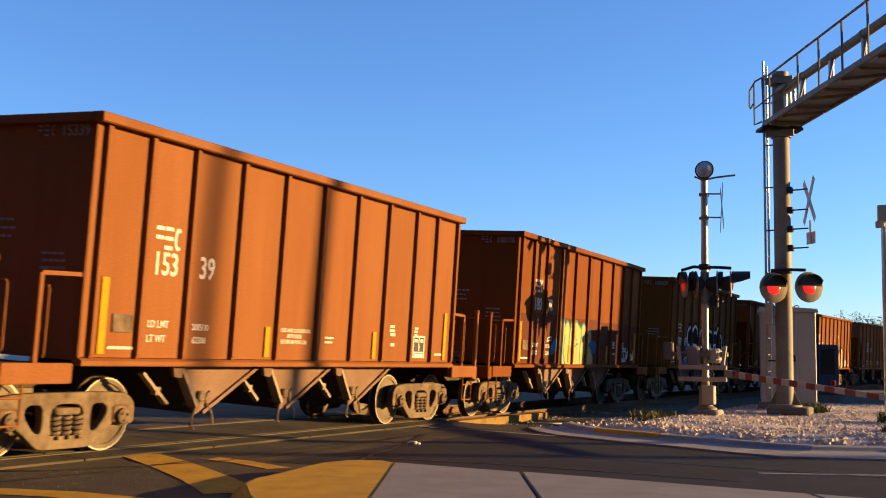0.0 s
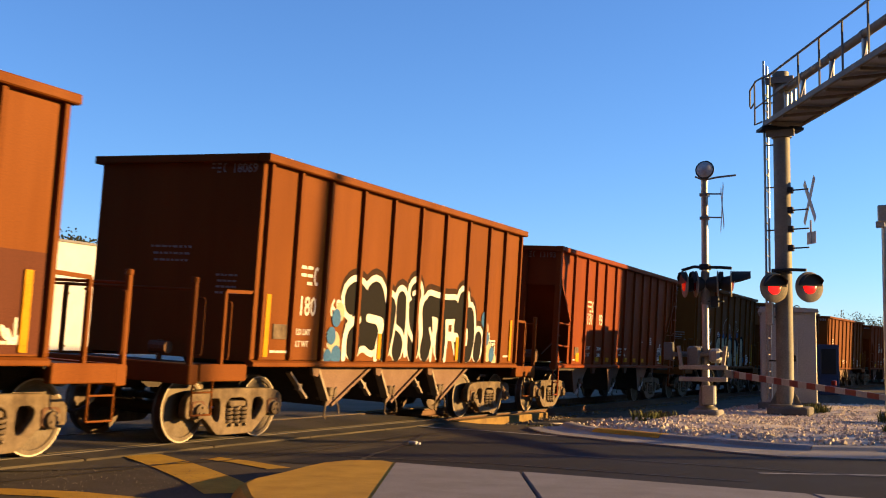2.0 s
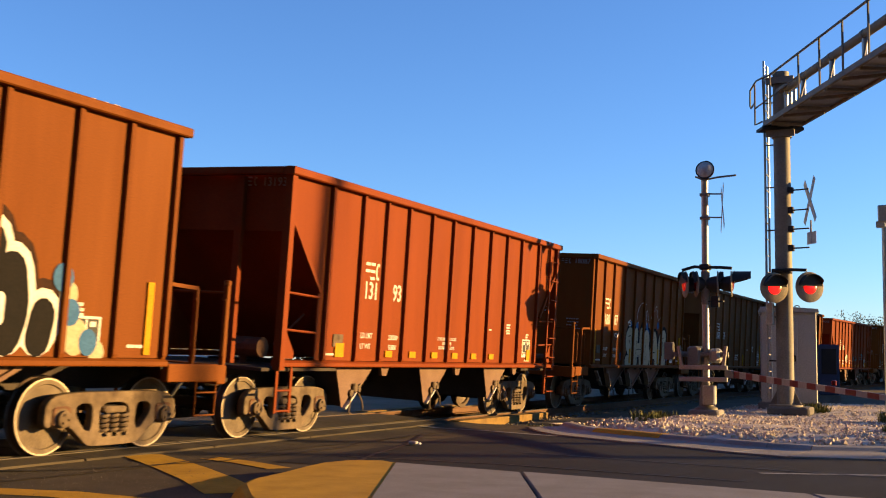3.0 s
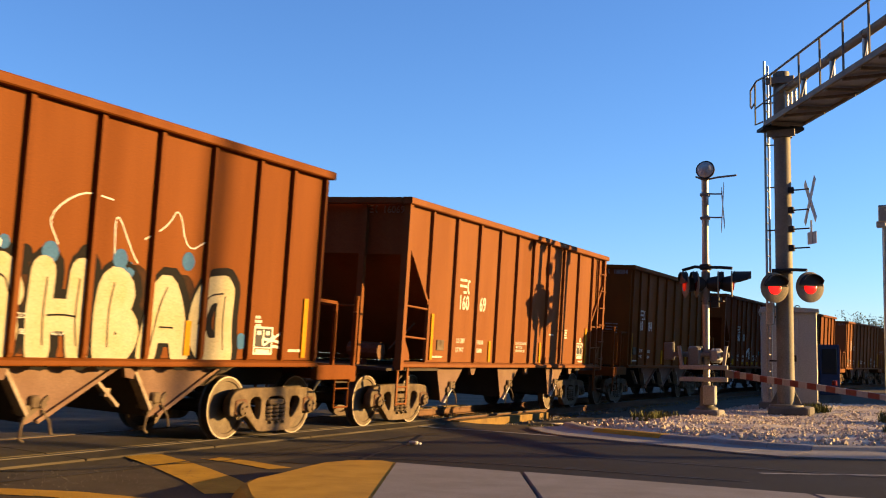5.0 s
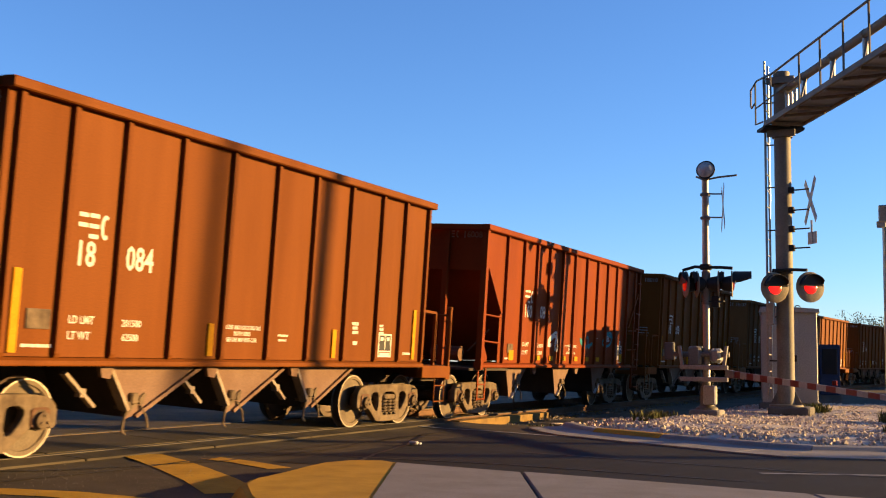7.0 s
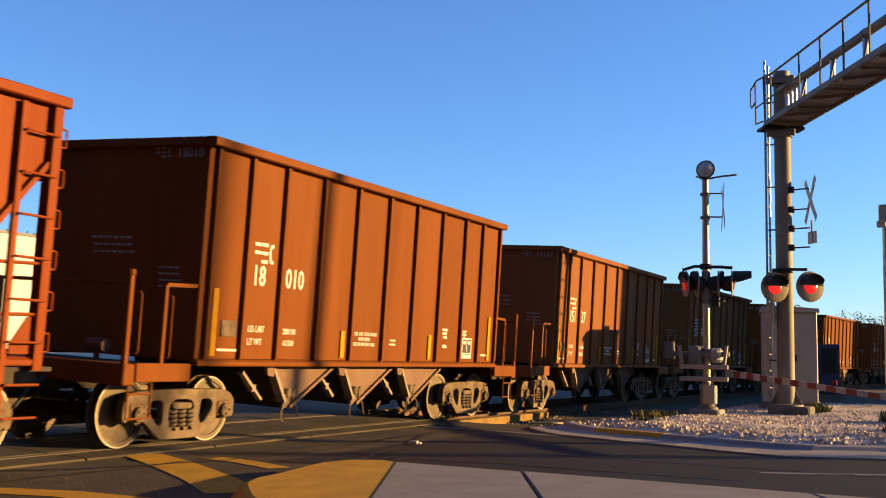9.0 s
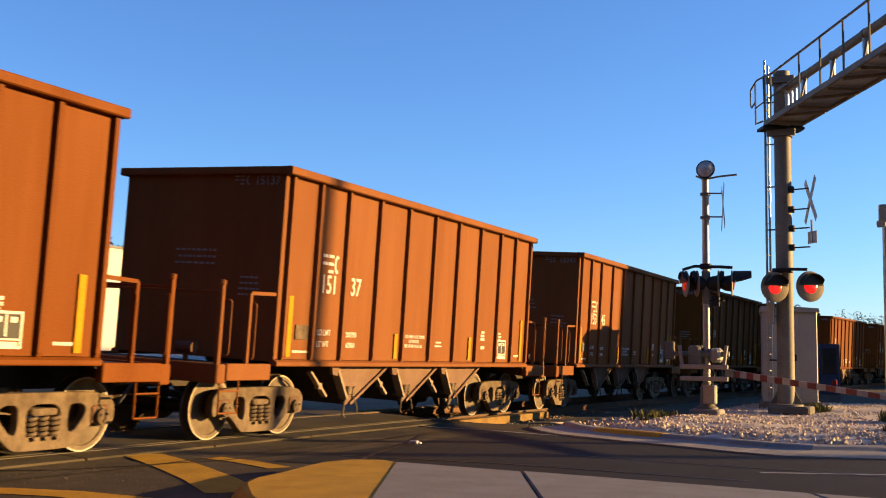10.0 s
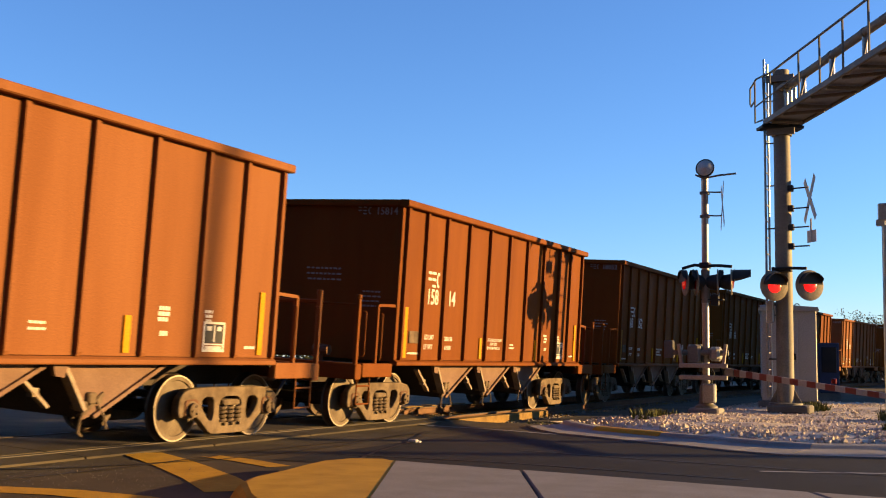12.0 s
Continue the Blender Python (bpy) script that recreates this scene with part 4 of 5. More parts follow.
def hopper_a(name, paint, top):
    """The car with closed ends and wide end platforms."""
    H = 4.95
    car = thing("hopper_car", "", "freight car", "train of hopper cars")
    for s in (1, -1):
        part("side_sheet", Geo().box(min(s * SKIN, s * (SKIN - 0.012)), max(s * SKIN, s * (SKIN - 0.012)), -H + 0.02, H - 0.02, 1.2, top - 0.1), paint, car)
        part("top_chord", Geo().prism([(s * 1.44, top - 0.12), (s * 1.615, top - 0.12), (s * 1.635, top - 0.105), (s * 1.635, top - 0.015), (s * 1.62, top), (s * 1.44, top)], "y", -H - 0.05, H + 0.05), paint, car)
        part("side_sill", Geo().prism([(s * 1.42, 1.10), (s * 1.56, 1.10), (s * 1.568, 1.115), (s * 1.566, 1.16), (s * 1.515, 1.19), (s * 1.42, 1.20)], "y", -H, H), paint, car)
        rib = Geo().loft([[(s * 1.502, -0.045, z), (s * d, -0.036, z), (s * d, 0.036, z), (s * 1.502, 0.045, z)] for z, d in ((1.193, 1.545), (1.24, 1.562), (top - 0.2, 1.562), (top - 0.122, 1.56))]).mesh("side_stake", paint)
        for y in (-4.78, -4.0, -3.14, -2.1, -1.05, 0.02, 1.06, 2.12, 3.16, 4.0, 4.88):
            part("side_stake", rib, paint, car, at=pose(0, y, 0))
    for s in (1, -1):
        part("end_sheet", Geo().box(-1.499, 1.499, min(s * H, s * (H - 0.015)), max(s * H, s * (H - 0.015)), 1.16, top - 0.1), paint, car)
        part("end_chord", Geo().box(-1.44, 1.44, s * H - 0.07, s * H + 0.07, top - 0.12, top - 0.004, 0.015), paint, car)
        for x in (-0.6, 0.6):
            part("end_post", Geo().box(x - 0.05, x + 0.05, min(s * (H - 0.01), s * (H - 0.09)), max(s * (H - 0.01), s * (H - 0.09)), 1.2, top - 0.15), paint, car)
        part("platform", Geo().box(-1.45, 1.45, min(s * H, s * 6.2) + (0.02 if s > 0 else 0), max(s * H, s * 6.2) - (0.02 if s < 0 else 0), 1.06, 1.10), DARK, car)
        part("end_sill", Geo().box(-1.5, 1.5, s * 6.15 - 0.1, s * 6.15 + 0.1, 0.86, 1.12, 0.015), paint, car)
        for x in (1.46, -1.46):
            part("corner_sill", Geo().box(x - 0.06, x + 0.06, min(s * 5.02, s * 6.05), max(s * 5.02, s * 6.05), 0.90, 1.13, 0.012), paint, car)
        for x in (-1.45, 1.45):
            part("platform_post", Geo().box(x - 0.035, x + 0.035, s * 6.2 - 0.035, s * 6.2 + 0.035, 1.0, 2.2, 0.008).lathe([(0.02, 0), (0.05, 0.01), (0.05, 0.07), (0.02, 0.08)], pose(x, s * 6.2, 2.19), 10), paint, car)
            part("platform_post", Geo().box(x - 0.03, x + 0.03, s * 5.55 - 0.03, s * 5.55 + 0.03, 1.08, 2.12, 0.006), paint, car)
            part("grab_iron", grab(Geo(), (x, s * 6.1, 2.0), (x, s * 6.1, 1.25), (0.06 * x, -s * 0.02, 0)), paint, car)
            part("grab_iron", grab(Geo(), (x, s * 5.48, 1.98), (x, s * 5.48, 1.2), (0.05 * x, 0, 0)), paint, car)
            part("handrail", Geo().bar((x, s * 5.55, 2.12), (x, s * (H + 0.01), 2.14), 0.06, 0.05), paint, car)
            g = Geo()
            for z in (0.45, 0.75):
                g.tube([(x, s * 5.68, z), (x, s * 6.1, z)], 0.014, 6)
            g.tube([(x, s * 5.68, 0.95), (x, s * 5.68, 0.45)], 0.014, 6).tube([(x, s * 6.1, 0.95), (x, s * 6.1, 0.45)], 0.014, 6)
            part("sill_step", g, paint, car)
        part("end_rail", Geo().tube([(-1.45, s * 6.2, 2.1), (1.45, s * 6.2, 2.1)], 0.02, 8), paint, car)
        part("hand_brake" if s > 0 else "brake_valve", Geo().lathe([(0.02, -0.03), (0.26, -0.03), (0.27, 0), (0.26, 0.03), (0.02, 0.03)], Matrix.Translation((-0.7, s * 5.3, 1.75)) @ Matrix.Rotation(radians(90), 4, "X"), 18).box(-0.8, -0.6, s * 5.3 - 0.12, s * 5.3 + 0.12, 1.1, 1.6, 0.02) if s > 0 else Geo().tube([(0.2, s * 5.5, 1.3), (0.5, s * 5.5, 1.3)], 0.09, 12).tube([(0.35, s * 5.5, 1.1), (0.35, s * 5.5, 1.4)], 0.04, 8), RAIL, car)
        part("coupler", SHARED["coupler"], None, car, at=pose(0, s * 6.2, 0, 0, 0, 180 if s > 0 else 0))
        part("air_hose", SHARED["hose"], None, car, at=pose(0, s * 6.15, 0, 0, 0, 180 if s > 0 else 0))
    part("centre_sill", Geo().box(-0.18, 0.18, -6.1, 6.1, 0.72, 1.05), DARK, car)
    part("load_floor", Geo().box(-1.45, 1.45, -H + 0.03, H - 0.03, 2.2, 2.26), DARK, car, "dark interior floor")
    for y0 in (-2.95, -0.95, 1.05):
        for x in (1.28, -1.3):
            part("chute_side", Geo().prism([(y0, 1.10), (y0 + 1.8, 1.10), (y0 + 0.62, 0.50), (y0 + 0.42, 0.44)], "x", x, x + 0.02), CHUTE, car, "dusty triangular chute side plate")
        # chute slopes darker than their side plates: under-car shade put into the colour
        part("hopper_chute", Geo().prism([(y0 + 0.02, 1.10), (y0 + 1.78, 1.10), (y0 + 0.61, 0.51), (y0 + 0.43, 0.46)], "x", -1.28, 1.28), DARK, car, "sloping hopper chute, darkened for the shade under the car")
        part("chute_flange", Geo().bar((1.32, y0 + 0.56, 0.47), (1.32, y0 + 1.78, 1.09), 0.05, 0.05, (1, 0, 0)), CHUTE, car)
        part("chute_flange", Geo().bar((1.34, y0 - 0.02, 1.08), (1.34, y0 + 0.34, 0.56), 0.05, 0.14, (1, 0, 0)), DUSTY, car)
        part("chute_brace", Geo().bar((1.25, y0 - 0.62, 1.0), (1.25, y0 - 0.12, 0.60), 0.04, 0.09, (1, 0, 0)).box(1.2, 1.29, y0 - 0.36, y0 - 0.28, 0.72, 0.82), DUSTY, car)
        part("sill_bracket", Geo().prism([(y0 - 0.22, 1.10), (y0 - 0.18, 0.96), (y0 - 0.04, 0.94), (y0 + 0.02, 1.10)], "x", 1.36, 1.42), CHUTE, car)
        chute_latch(car, y0 + 0.52, 0.5)
    for y, z1 in ((-4.62, 2.14), (-1.28, 1.67), (1.85, 1.69), (4.58, 2.13)):
        part("reflector", Geo().box(SKIN + 0.001, SKIN + 0.026, y - 0.055, y + 0.055, 1.24, z1), YELLOW, car, "yellow reflective stripe")
    part("placard_holder", Geo().box(SKIN, SKIN + 0.02, -4.45, -4.1, 1.5, 1.72, 0.006), TRUCK, car)
    trucks(car, (-4.6, 4.6))
    return car


def hopper_b(name, paint, top):
    """The car with open sloped ends and ladders."""
    H = 5.78
    car = thing("hopper_car", "", "freight car", "train of hopper cars")
    for s in (1, -1):
        a, b = min(s * SKIN, s * (SKIN - 0.012)), max(s * SKIN, s * (SKIN - 0.012))
        E = H - 1.02
        part("side_sheet", Geo().prism([(-E, 1.2), (E, 1.2), (E, 2.25), (H - 0.1, 3.3), (H - 0.05, top - 0.1), (-H + 0.05, top - 0.1), (-H + 0.1, 3.3), (-E, 2.25)], "x", a, b), paint, car)
        part("top_chord", Geo().prism([(s * 1.44, top - 0.12), (s * 1.615, top - 0.12), (s * 1.635, top - 0.105), (s * 1.635, top - 0.015), (s * 1.62, top), (s * 1.44, top)], "y", -H - 0.06, H + 0.06), paint, car)
        part("side_sill", Geo().prism([(s * 1.42, 1.10), (s * 1.56, 1.10), (s * 1.568, 1.115), (s * 1.566, 1.16), (s * 1.515, 1.19), (s * 1.42, 1.20)], "y", -H, H), paint, car)
        rib = Geo().loft([[(s * 1.502, -0.045, z), (s * d, -0.036, z), (s * d, 0.036, z), (s * 1.502, 0.045, z)] for z, d in ((1.193, 1.545), (1.24, 1.562), (top - 0.2, 1.562), (top - 0.122, 1.56))]).mesh("side_stake", paint)
        for y in (-4.55, -3.56, -2.75, -1.93, -1.0, -0.08, 0.85, 1.77, 2.65, 3.5, 4.55) if paint is PAINT_RED else (-4.75, -3.66, -2.55, -1.48, -0.49, 0.49, 1.48, 2.55, 3.66, 4.78):
            part("side_stake", rib, paint, car, at=pose(0, y, 0))
        for e in (-1, 1):
            part("corner_post", Geo().box(min(s * 1.45, s * 1.58), max(s * 1.45, s * 1.58), e * (H - 0.06) - 0.06, e * (H - 0.06) + 0.06, 1.05, top - 0.122), paint, car)
            part("slope_flange", Geo().bar((s * 1.53, e * (H - 0.12), 3.3), (s * 1.53, e * E, 2.25), 0.06, 0.05, (1, 0, 0)), paint, car)
            g = Geo()
            for z in (2.2, 1.65):
                g.tube([(s * 1.53, e * (H - 0.1), z), (s * 1.53, e * (E + 0.02), z - 0.03)], 0.02, 6)
            part("cross_rail", g, paint, car)
            part("gusset", Geo().prism([(e * (H - 0.1), 1.22), (e * (H - 0.1), 1.62), (e * (H - 0.2), 1.62), (e * (H - 0.42), 1.32), (e * (H - 0.42), 1.22)], "x", s * 1.5, s * 1.52), paint, car)
    for s in (1, -1):
        part("end_sheet", Geo().box(-1.499, 1.499, min(s * (H - 0.12), s * (H - 0.135)), max(s * (H - 0.12), s * (H - 0.135)), 3.1, top - 0.1), paint, car)
        part("slope_sheet", Geo().prism([(s * (H - 0.14), 3.3), (s * (H - 0.16), 3.2), (s * 3.7, 1.22), (s * 3.7, 1.34)], "x", -1.495, 1.495), paint, car)
        part("end_chord", Geo().box(-1.44, 1.44, s * H - 0.07, s * H + 0.07, top - 0.12, top - 0.004, 0.015), paint, car)
        for x in (-0.62, 0.62):
            part("end_post", Geo().box(x - 0.06, x + 0.06, min(s * (H - 0.02), s * (H - 0.11)), max(s * (H - 0.02), s * (H - 0.11)), 1.1, top - 0.13), paint, car)
        part("platform", Geo().box(-1.45, 1.45, min(s * 4.0, s * 6.05), max(s * 4.0, s * 6.05), 1.03, 1.08), DARK, car)
        part("end_sill", Geo().box(-0.8, 0.8, s * 6.05 - 0.1, s * 6.05 + 0.1, 0.82, 1.08, 0.015), DARK, car)
        part("brake_cylinder", Geo().tube([(0.2, s * 5.2, 1.35), (0.85, s * 5.2, 1.35)], 0.16, 12).tube([(0.5, s * 5.2, 1.05), (0.5, s * 5.2, 1.3)], 0.06, 8).tube([(0.9, s * 5.0, 1.4), (1.3, s * 4.8, 1.9)], 0.02, 6), RAIL, car)
        part("coupler", SHARED["coupler"], None, car, at=pose(0, s * 6.1, 0, 0, 0, 180 if s > 0 else 0))
        part("air_hose", SHARED["hose"], None, car, at=pose(0, s * 6.05, 0, 0, 0, 180 if s > 0 else 0))
        for x in (1.55, -1.55):
            # ladder on the trailing corner, grab irons on the leading one
            g = Geo()
            if s > 0:
                for z in (0.55, 0.9, 1.35, 1.8, 2.25, 2.7, 3.15, 3.6):
                    g.tube([(x + 0.04 * x, s * (H - 0.06), z), (x + 0.04 * x, s * (H - 0.52), z)], 0.016, 6)
                g.box(x - 0.025, x + 0.025, s * (H - 0.57), s * (H - 0.5), 0.5, top - 0.15)
                for z in (1.35, 1.8, 2.25, 2.7, 3.15, 3.6):
                    grab(g, (x, s * H, z - 0.1), (x, s * H, z + 0.1), (0, s * 0.09, 0), 0.012)
                part("ladder", g, paint, car)
            else:
                for z in (0.45, 0.75):
                    g.tube([(x * 0.97, s * (H - 0.05), z), (x * 0.97, s * (H - 0.42), z)], 0.016, 6)
                g.box(x * 0.97 - 0.012, x * 0.97 + 0.012, s * (H - 0.05) - 0.03, s * (H - 0.05) + 0.03, 0.42, 1.1)
                g.box(x * 0.97 - 0.012, x * 0.97 + 0.012, s * (H - 0.42) - 0.03, s * (H - 0.42) + 0.03, 0.42, 1.1)
                part("sill_step", g, paint, car)
    part("centre_sill", Geo().box(-0.18, 0.18, -6.1, 6.1, 0.72, 1.02), DARK, car)
    part("load_floor", Geo().box(-1.45, 1.45, -3.7, 3.7, 2.2, 2.26), DARK, car, "dark interior floor")
    for y0 in (-3.75, -0.75, 2.25):
        for x in (1.28, -1.3):
            part("chute_side", Geo().prism([(y0, 1.10), (y0 + 1.25, 1.10), (y0 + 0.62, 0.55), (y0 + 0.5, 0.42), (y0 + 0.25, 0.42)], "x", x, x + 0.02), CHUTE, car, "dusty chute side plate")
        # slopes again take the dark steel in place of shade below the car
        part("hopper_chute", Geo().prism([(y0 + 0.02, 1.10), (y0 + 1.23, 1.10), (y0 + 0.61, 0.56), (y0 + 0.5, 0.44), (y0 + 0.27, 0.44)], "x", -1.28, 1.28), DARK, car, "hopper chute, darkened for the shade under the car")
        part("sill_bracket", Geo().prism([(y0 + 1.3, 1.10), (y0 + 1.36, 0.94), (y0 + 1.5, 0.94), (y0 + 1.6, 1.10)], "x", 1.36, 1.42), CHUTE, car)
        part("chute_bar", Geo().bar((1.33, y0 + 0.3, 0.40), (1.33, y0 + 0.62, 0.66), 0.03, 0.06, (1, 0, 0)), SIGNWHITE, car)
        chute_latch(car, y0 + 0.62, 0.55)
    if paint is PAINT_RED:
        plates = [(-4.05, 0.13, 1.26, 1.48), (4.2, 0.1, 1.26, 1.5)] + [(y, 0.12, 1.27, 1.38) for y in (-2.4, -1.5, -0.6, 0.3, 1.2, 2.1)]
    else:
        plates = [(-4.5, 0.05, 1.24, 2.1), (-1.76, 0.05, 1.22, 1.65), (1.2, 0.05, 1.22, 1.68), (4.5, 0.05, 1.22, 2.12)]
    for y, w, z0, z1 in plates:
        part("reflector", Geo().box(SKIN + 0.001, SKIN + 0.026, y - w, y + w, z0, z1), YELLOW, car, "yellow reflective plate")
    part("placard_holder", Geo().box(SKIN, SKIN + 0.02, -4.25, -3.95, 1.42, 1.62, 0.006), TRUCK, car)
    trucks(car, (-4.75, 4.75))
    return car


# ---- lettering and sprayed paint ----
PAINT_PATCH = mat("oxide_paint_patch", (0.077, 0.0226, 0.0113), (0.0591, 0.019, 0.00903), 0.6, big=1.2, small=60, amount=0.8, bump=0.08, streak=True, gloss=0.04)
GRAF_YELLOW = mat("pale_yellow_spray_paint", (0.341, 0.286, 0.0881), (0.303, 0.242, 0.0771), 0.6, big=3, bump=0.02, gloss=0.05)
GRAF_CREAM = mat("cream_spray_paint", (0.312, 0.281, 0.187), (0.286, 0.229, 0.104), 0.6, big=3, bump=0.02, gloss=0.05)
GRAF_TEAL = mat("teal_spray_paint", (0.0306, 0.184, 0.202), (0.0245, 0.135, 0.159), 0.6, big=4, bump=0.02, gloss=0.05)
GRAF_BLUE = mat("blue_spray_paint", (0.033, 0.10, 0.21), (0.024, 0.072, 0.165), 0.6, big=4, bump=0.02, gloss=0.05)
GRAF_BLACK = mat("black_spray_paint", (0.00864, 0.00792, 0.0072), (0.0144, 0.0122, 0.0108), 0.8, big=4, bump=0.02, gloss=0.05)
GRAF_SMOKE = mat("thin_black_overspray", (0.022, 0.012, 0.007), (0.04, 0.018, 0.009), 0.8, big=6, amount=0.9, bump=0.02, gloss=0.05)
GRAF_WHITE = mat("white_spray_paint", (0.533, 0.511, 0.454), (0.432, 0.396, 0.331), 0.6, big=4, bump=0.02, gloss=0.05)


def flat(pts, w, z):
    """A painted line of width w through points, rounded, as one thin ribbon with round ends."""
    P = [Vector(p) for p in pts]
    for k in range(2):
        Q = [P[0]]
        for a, b in zip(P, P[1:]):
            Q += [a.lerp(b, 0.25), a.lerp(b, 0.75)]
        P = Q + [P[-1]]
    left, right = [], []
    for i, q in enumerate(P):
        d = (P[min(i + 1, len(P) - 1)] - P[max(i - 1, 0)])
        d = d.normalized() if d.length > 1e-6 else Vector((1, 0))
        n = Vector((-d.y, d.x)) * w / 2
        left.append(q + n)
        right.append(q - n)
    g = Geo()
    d0, d1 = (P[1] - P[0]).normalized(), (P[-1] - P[-2]).normalized()
    a0, a1 = math.atan2(d0.y, d0.x), math.atan2(d1.y, d1.x)
    cap0 = [P[0] + Vector((math.cos(a0 + math.pi / 2 + math.pi * k / 6), math.sin(a0 + math.pi / 2 + math.pi * k / 6))) * w / 2 for k in range(1, 6)]
    cap1 = [P[-1] + Vector((math.cos(a1 - math.pi / 2 + math.pi * k / 6), math.sin(a1 - math.pi / 2 + math.pi * k / 6))) * w / 2 for k in range(1, 6)]
    n = len(P)
    vs = left + right + cap0 + cap1
    fs = [(i, n + i, n + i + 1, i + 1) for i in range(n - 1)]
    fs.append((0, *range(2 * n, 2 * n + 5), n))
    fs.append((2 * n - 1, *range(2 * n + 5, 2 * n + 10), n - 1))
    return g.add([(q.x, q.y, z + 0.00006 * (k % n if k < 2 * n else 0)) for k, q in enumerate(vs)], fs)


def sprayed(car, name, pts, w, m, z, at):
    return part(name, flat(pts, w, z), m, car, at=at)


def blob(cx, cy, r, n=12):
    return [(cx + r * math.cos(2 * math.pi * k / n), cy + r * math.sin(2 * math.pi * k / n)) for k in range(n + 1)]


MARKS = {}


def mark_shapes(h, material):
    """Three plain painted shapes of height h, side by side."""
    if h not in MARKS:
        w = h * 0.5
        two, three, ring = Geo(), Geo(), Geo()
        for z in (0.42, 0.82):
            two.box(0.02 * h, w, z * h, (z + 0.17) * h, -0.001, 0.002)
        for z in (0.0, 0.415, 0.83):
            three.box(0, w, z * h, (z + 0.17) * h, -0.001, 0.002)
        arc = [math.radians(55 + 250 * k / 16) for k in range(17)]
        pts = [(w * 0.55 + w * 0.5 * math.cos(t), h * 0.5 + h * 0.5 * math.sin(t)) for t in arc]
        pts += [(w * 0.55 + w * 0.22 * math.cos(t), h * 0.5 + h * 0.34 * math.sin(t)) for t in reversed(arc)]
        n = len(arc)
        for z in (0.002, -0.001):
            ring.add([(x, y, z) for x, y in pts], [(i, i + 1, 2 * n - 2 - i, 2 * n - 1 - i) for i in range(n - 1)])
        MARKS[h] = [g.mesh("mark_shape", material) for g in (two, three, ring)]
    return MARKS[h]


def write(car, kind, digits, seed, split=3, zn=2.24, gap=0.03, top=4.03):
    """The car's number, weights and small notices on the side that is seen, and on its leading end."""
    r = random.Random(seed)
    if kind == "a":
        y1, y2, end_y, half = -3.80, -2.93, -4.954, 4.95
    else:
        y1, y2, end_y, half = -3.35, -2.38, -5.664, 5.78
    # the road's mark as plain shapes: two bars, three bars, an open ring; the number in figures
    for k, me in enumerate(mark_shapes(0.29, WHITE)):
        part("mark_shape", me, None, car, "white painted mark", at=side_matrix(y1 + 0.175 * k, zn + 0.29 + gap))
    part("number", text_mesh(digits[:split], 0.41, 0.80), WHITE, car, at=side_matrix(y1 - 0.02, zn))
    part("number", text_mesh(digits[split:], 0.41, 0.80), WHITE, car, at=side_matrix(y2 + (0.02 if len(digits) - split < 3 else -0.06), zn + 0.01))
    part("weight_text", text_mesh("LD LMT", 0.13, 0.9), WHITE, car, at=side_matrix(y1 - 0.03, 1.58))
    part("weight_text", text_mesh("LT WT", 0.13, 0.9), WHITE, car, at=side_matrix(y1 - 0.03, 1.40))
    part("weight_text", text_mesh("230200" if kind == "b" else r.choice(("200700", "200500", "201500", "200100")), 0.12, 0.95), WHITE, car, at=side_matrix(y2 - 0.04, 1.57))
    part("weight_text", text_mesh("55800" if kind == "b" else r.choice(("62300", "62500", "61500", "62900")), 0.12, 0.95), WHITE, car, at=side_matrix(y2 - 0.02, 1.40))
    # unreadable notices as rows of short bars
    def notice(y, z, rows, w, h, gap):
        g = Geo()
        for i in range(rows):
            x, ww = r.uniform(0, 0.05), w * r.uniform(0.75, 1)
            while x < ww:
                d = r.uniform(0.03, 0.08)
                g.box(x, min(x + d, ww), z - i * gap, z - i * gap + h, -0.001, 0.0015)
                x += d + 0.014
        tagged(part("notice", g, WHITE, car, at=side_matrix(y, 0)), kind="stuff")
    if kind == "a":
        rows = ((-4.5, 1.30, 1, 0.6, 0.035, 0.05), (0.3, 1.54, 2, 0.3, 0.03, 0.07), (2.4, 1.78, 3, 0.24, 0.05, 0.07), (2.43, 1.46, 1, 0.22, 0.06, 0.075), (3.32, 1.78, 3, 0.18, 0.04, 0.06), (4.2, 1.32, 1, 0.36, 0.04, 0.05))
        frame_y, frame_z = 3.32, 1.27
    else:
        rows = ((-4.5, 1.28, 1, 0.55, 0.035, 0.05), (1.78, 1.87, 1, 0.34, 0.03, 0.07), (2.86, 2.0, 4, 0.24, 0.04, 0.06), (4.03, 1.82, 3, 0.16, 0.04, 0.06), (4.0, 1.24, 1, 0.36, 0.04, 0.05))
        frame_y, frame_z = 3.86, 1.33
    for row in rows:
        notice(*row)
    for i, words in enumerate(("CLOSE AND LOCK DOORS", "BOTH SIDES", "BEFORE MOVING CAR")):
        me = text_mesh(words, 0.082, 0.85)
        wide = max(v.co.x for v in me.vertices)
        part("notice", me, WHITE, car, at=side_matrix((-0.56 if kind == "a" else -0.06) - wide / 2, 1.61 - 0.085 * i))
    g = Geo()
    for a, b, c, d in ((0, 0.46, 0.37, 0.40), (0, 0.46, 0, 0.03), (0, 0.03, 0.03, 0.37), (0.43, 0.46, 0.03, 0.37), (0.03, 0.43, 0.09, 0.11)):
        g.box(a, b, c, d, -0.001, 0.0015)
    part("data_frame", g, WHITE, car, at=side_matrix(frame_y, frame_z))
    part("data_plate", Geo().box(0.035, 0.425, 0.115, 0.365, -0.0025, 0.0005), BLACK, car, at=side_matrix(frame_y, frame_z))
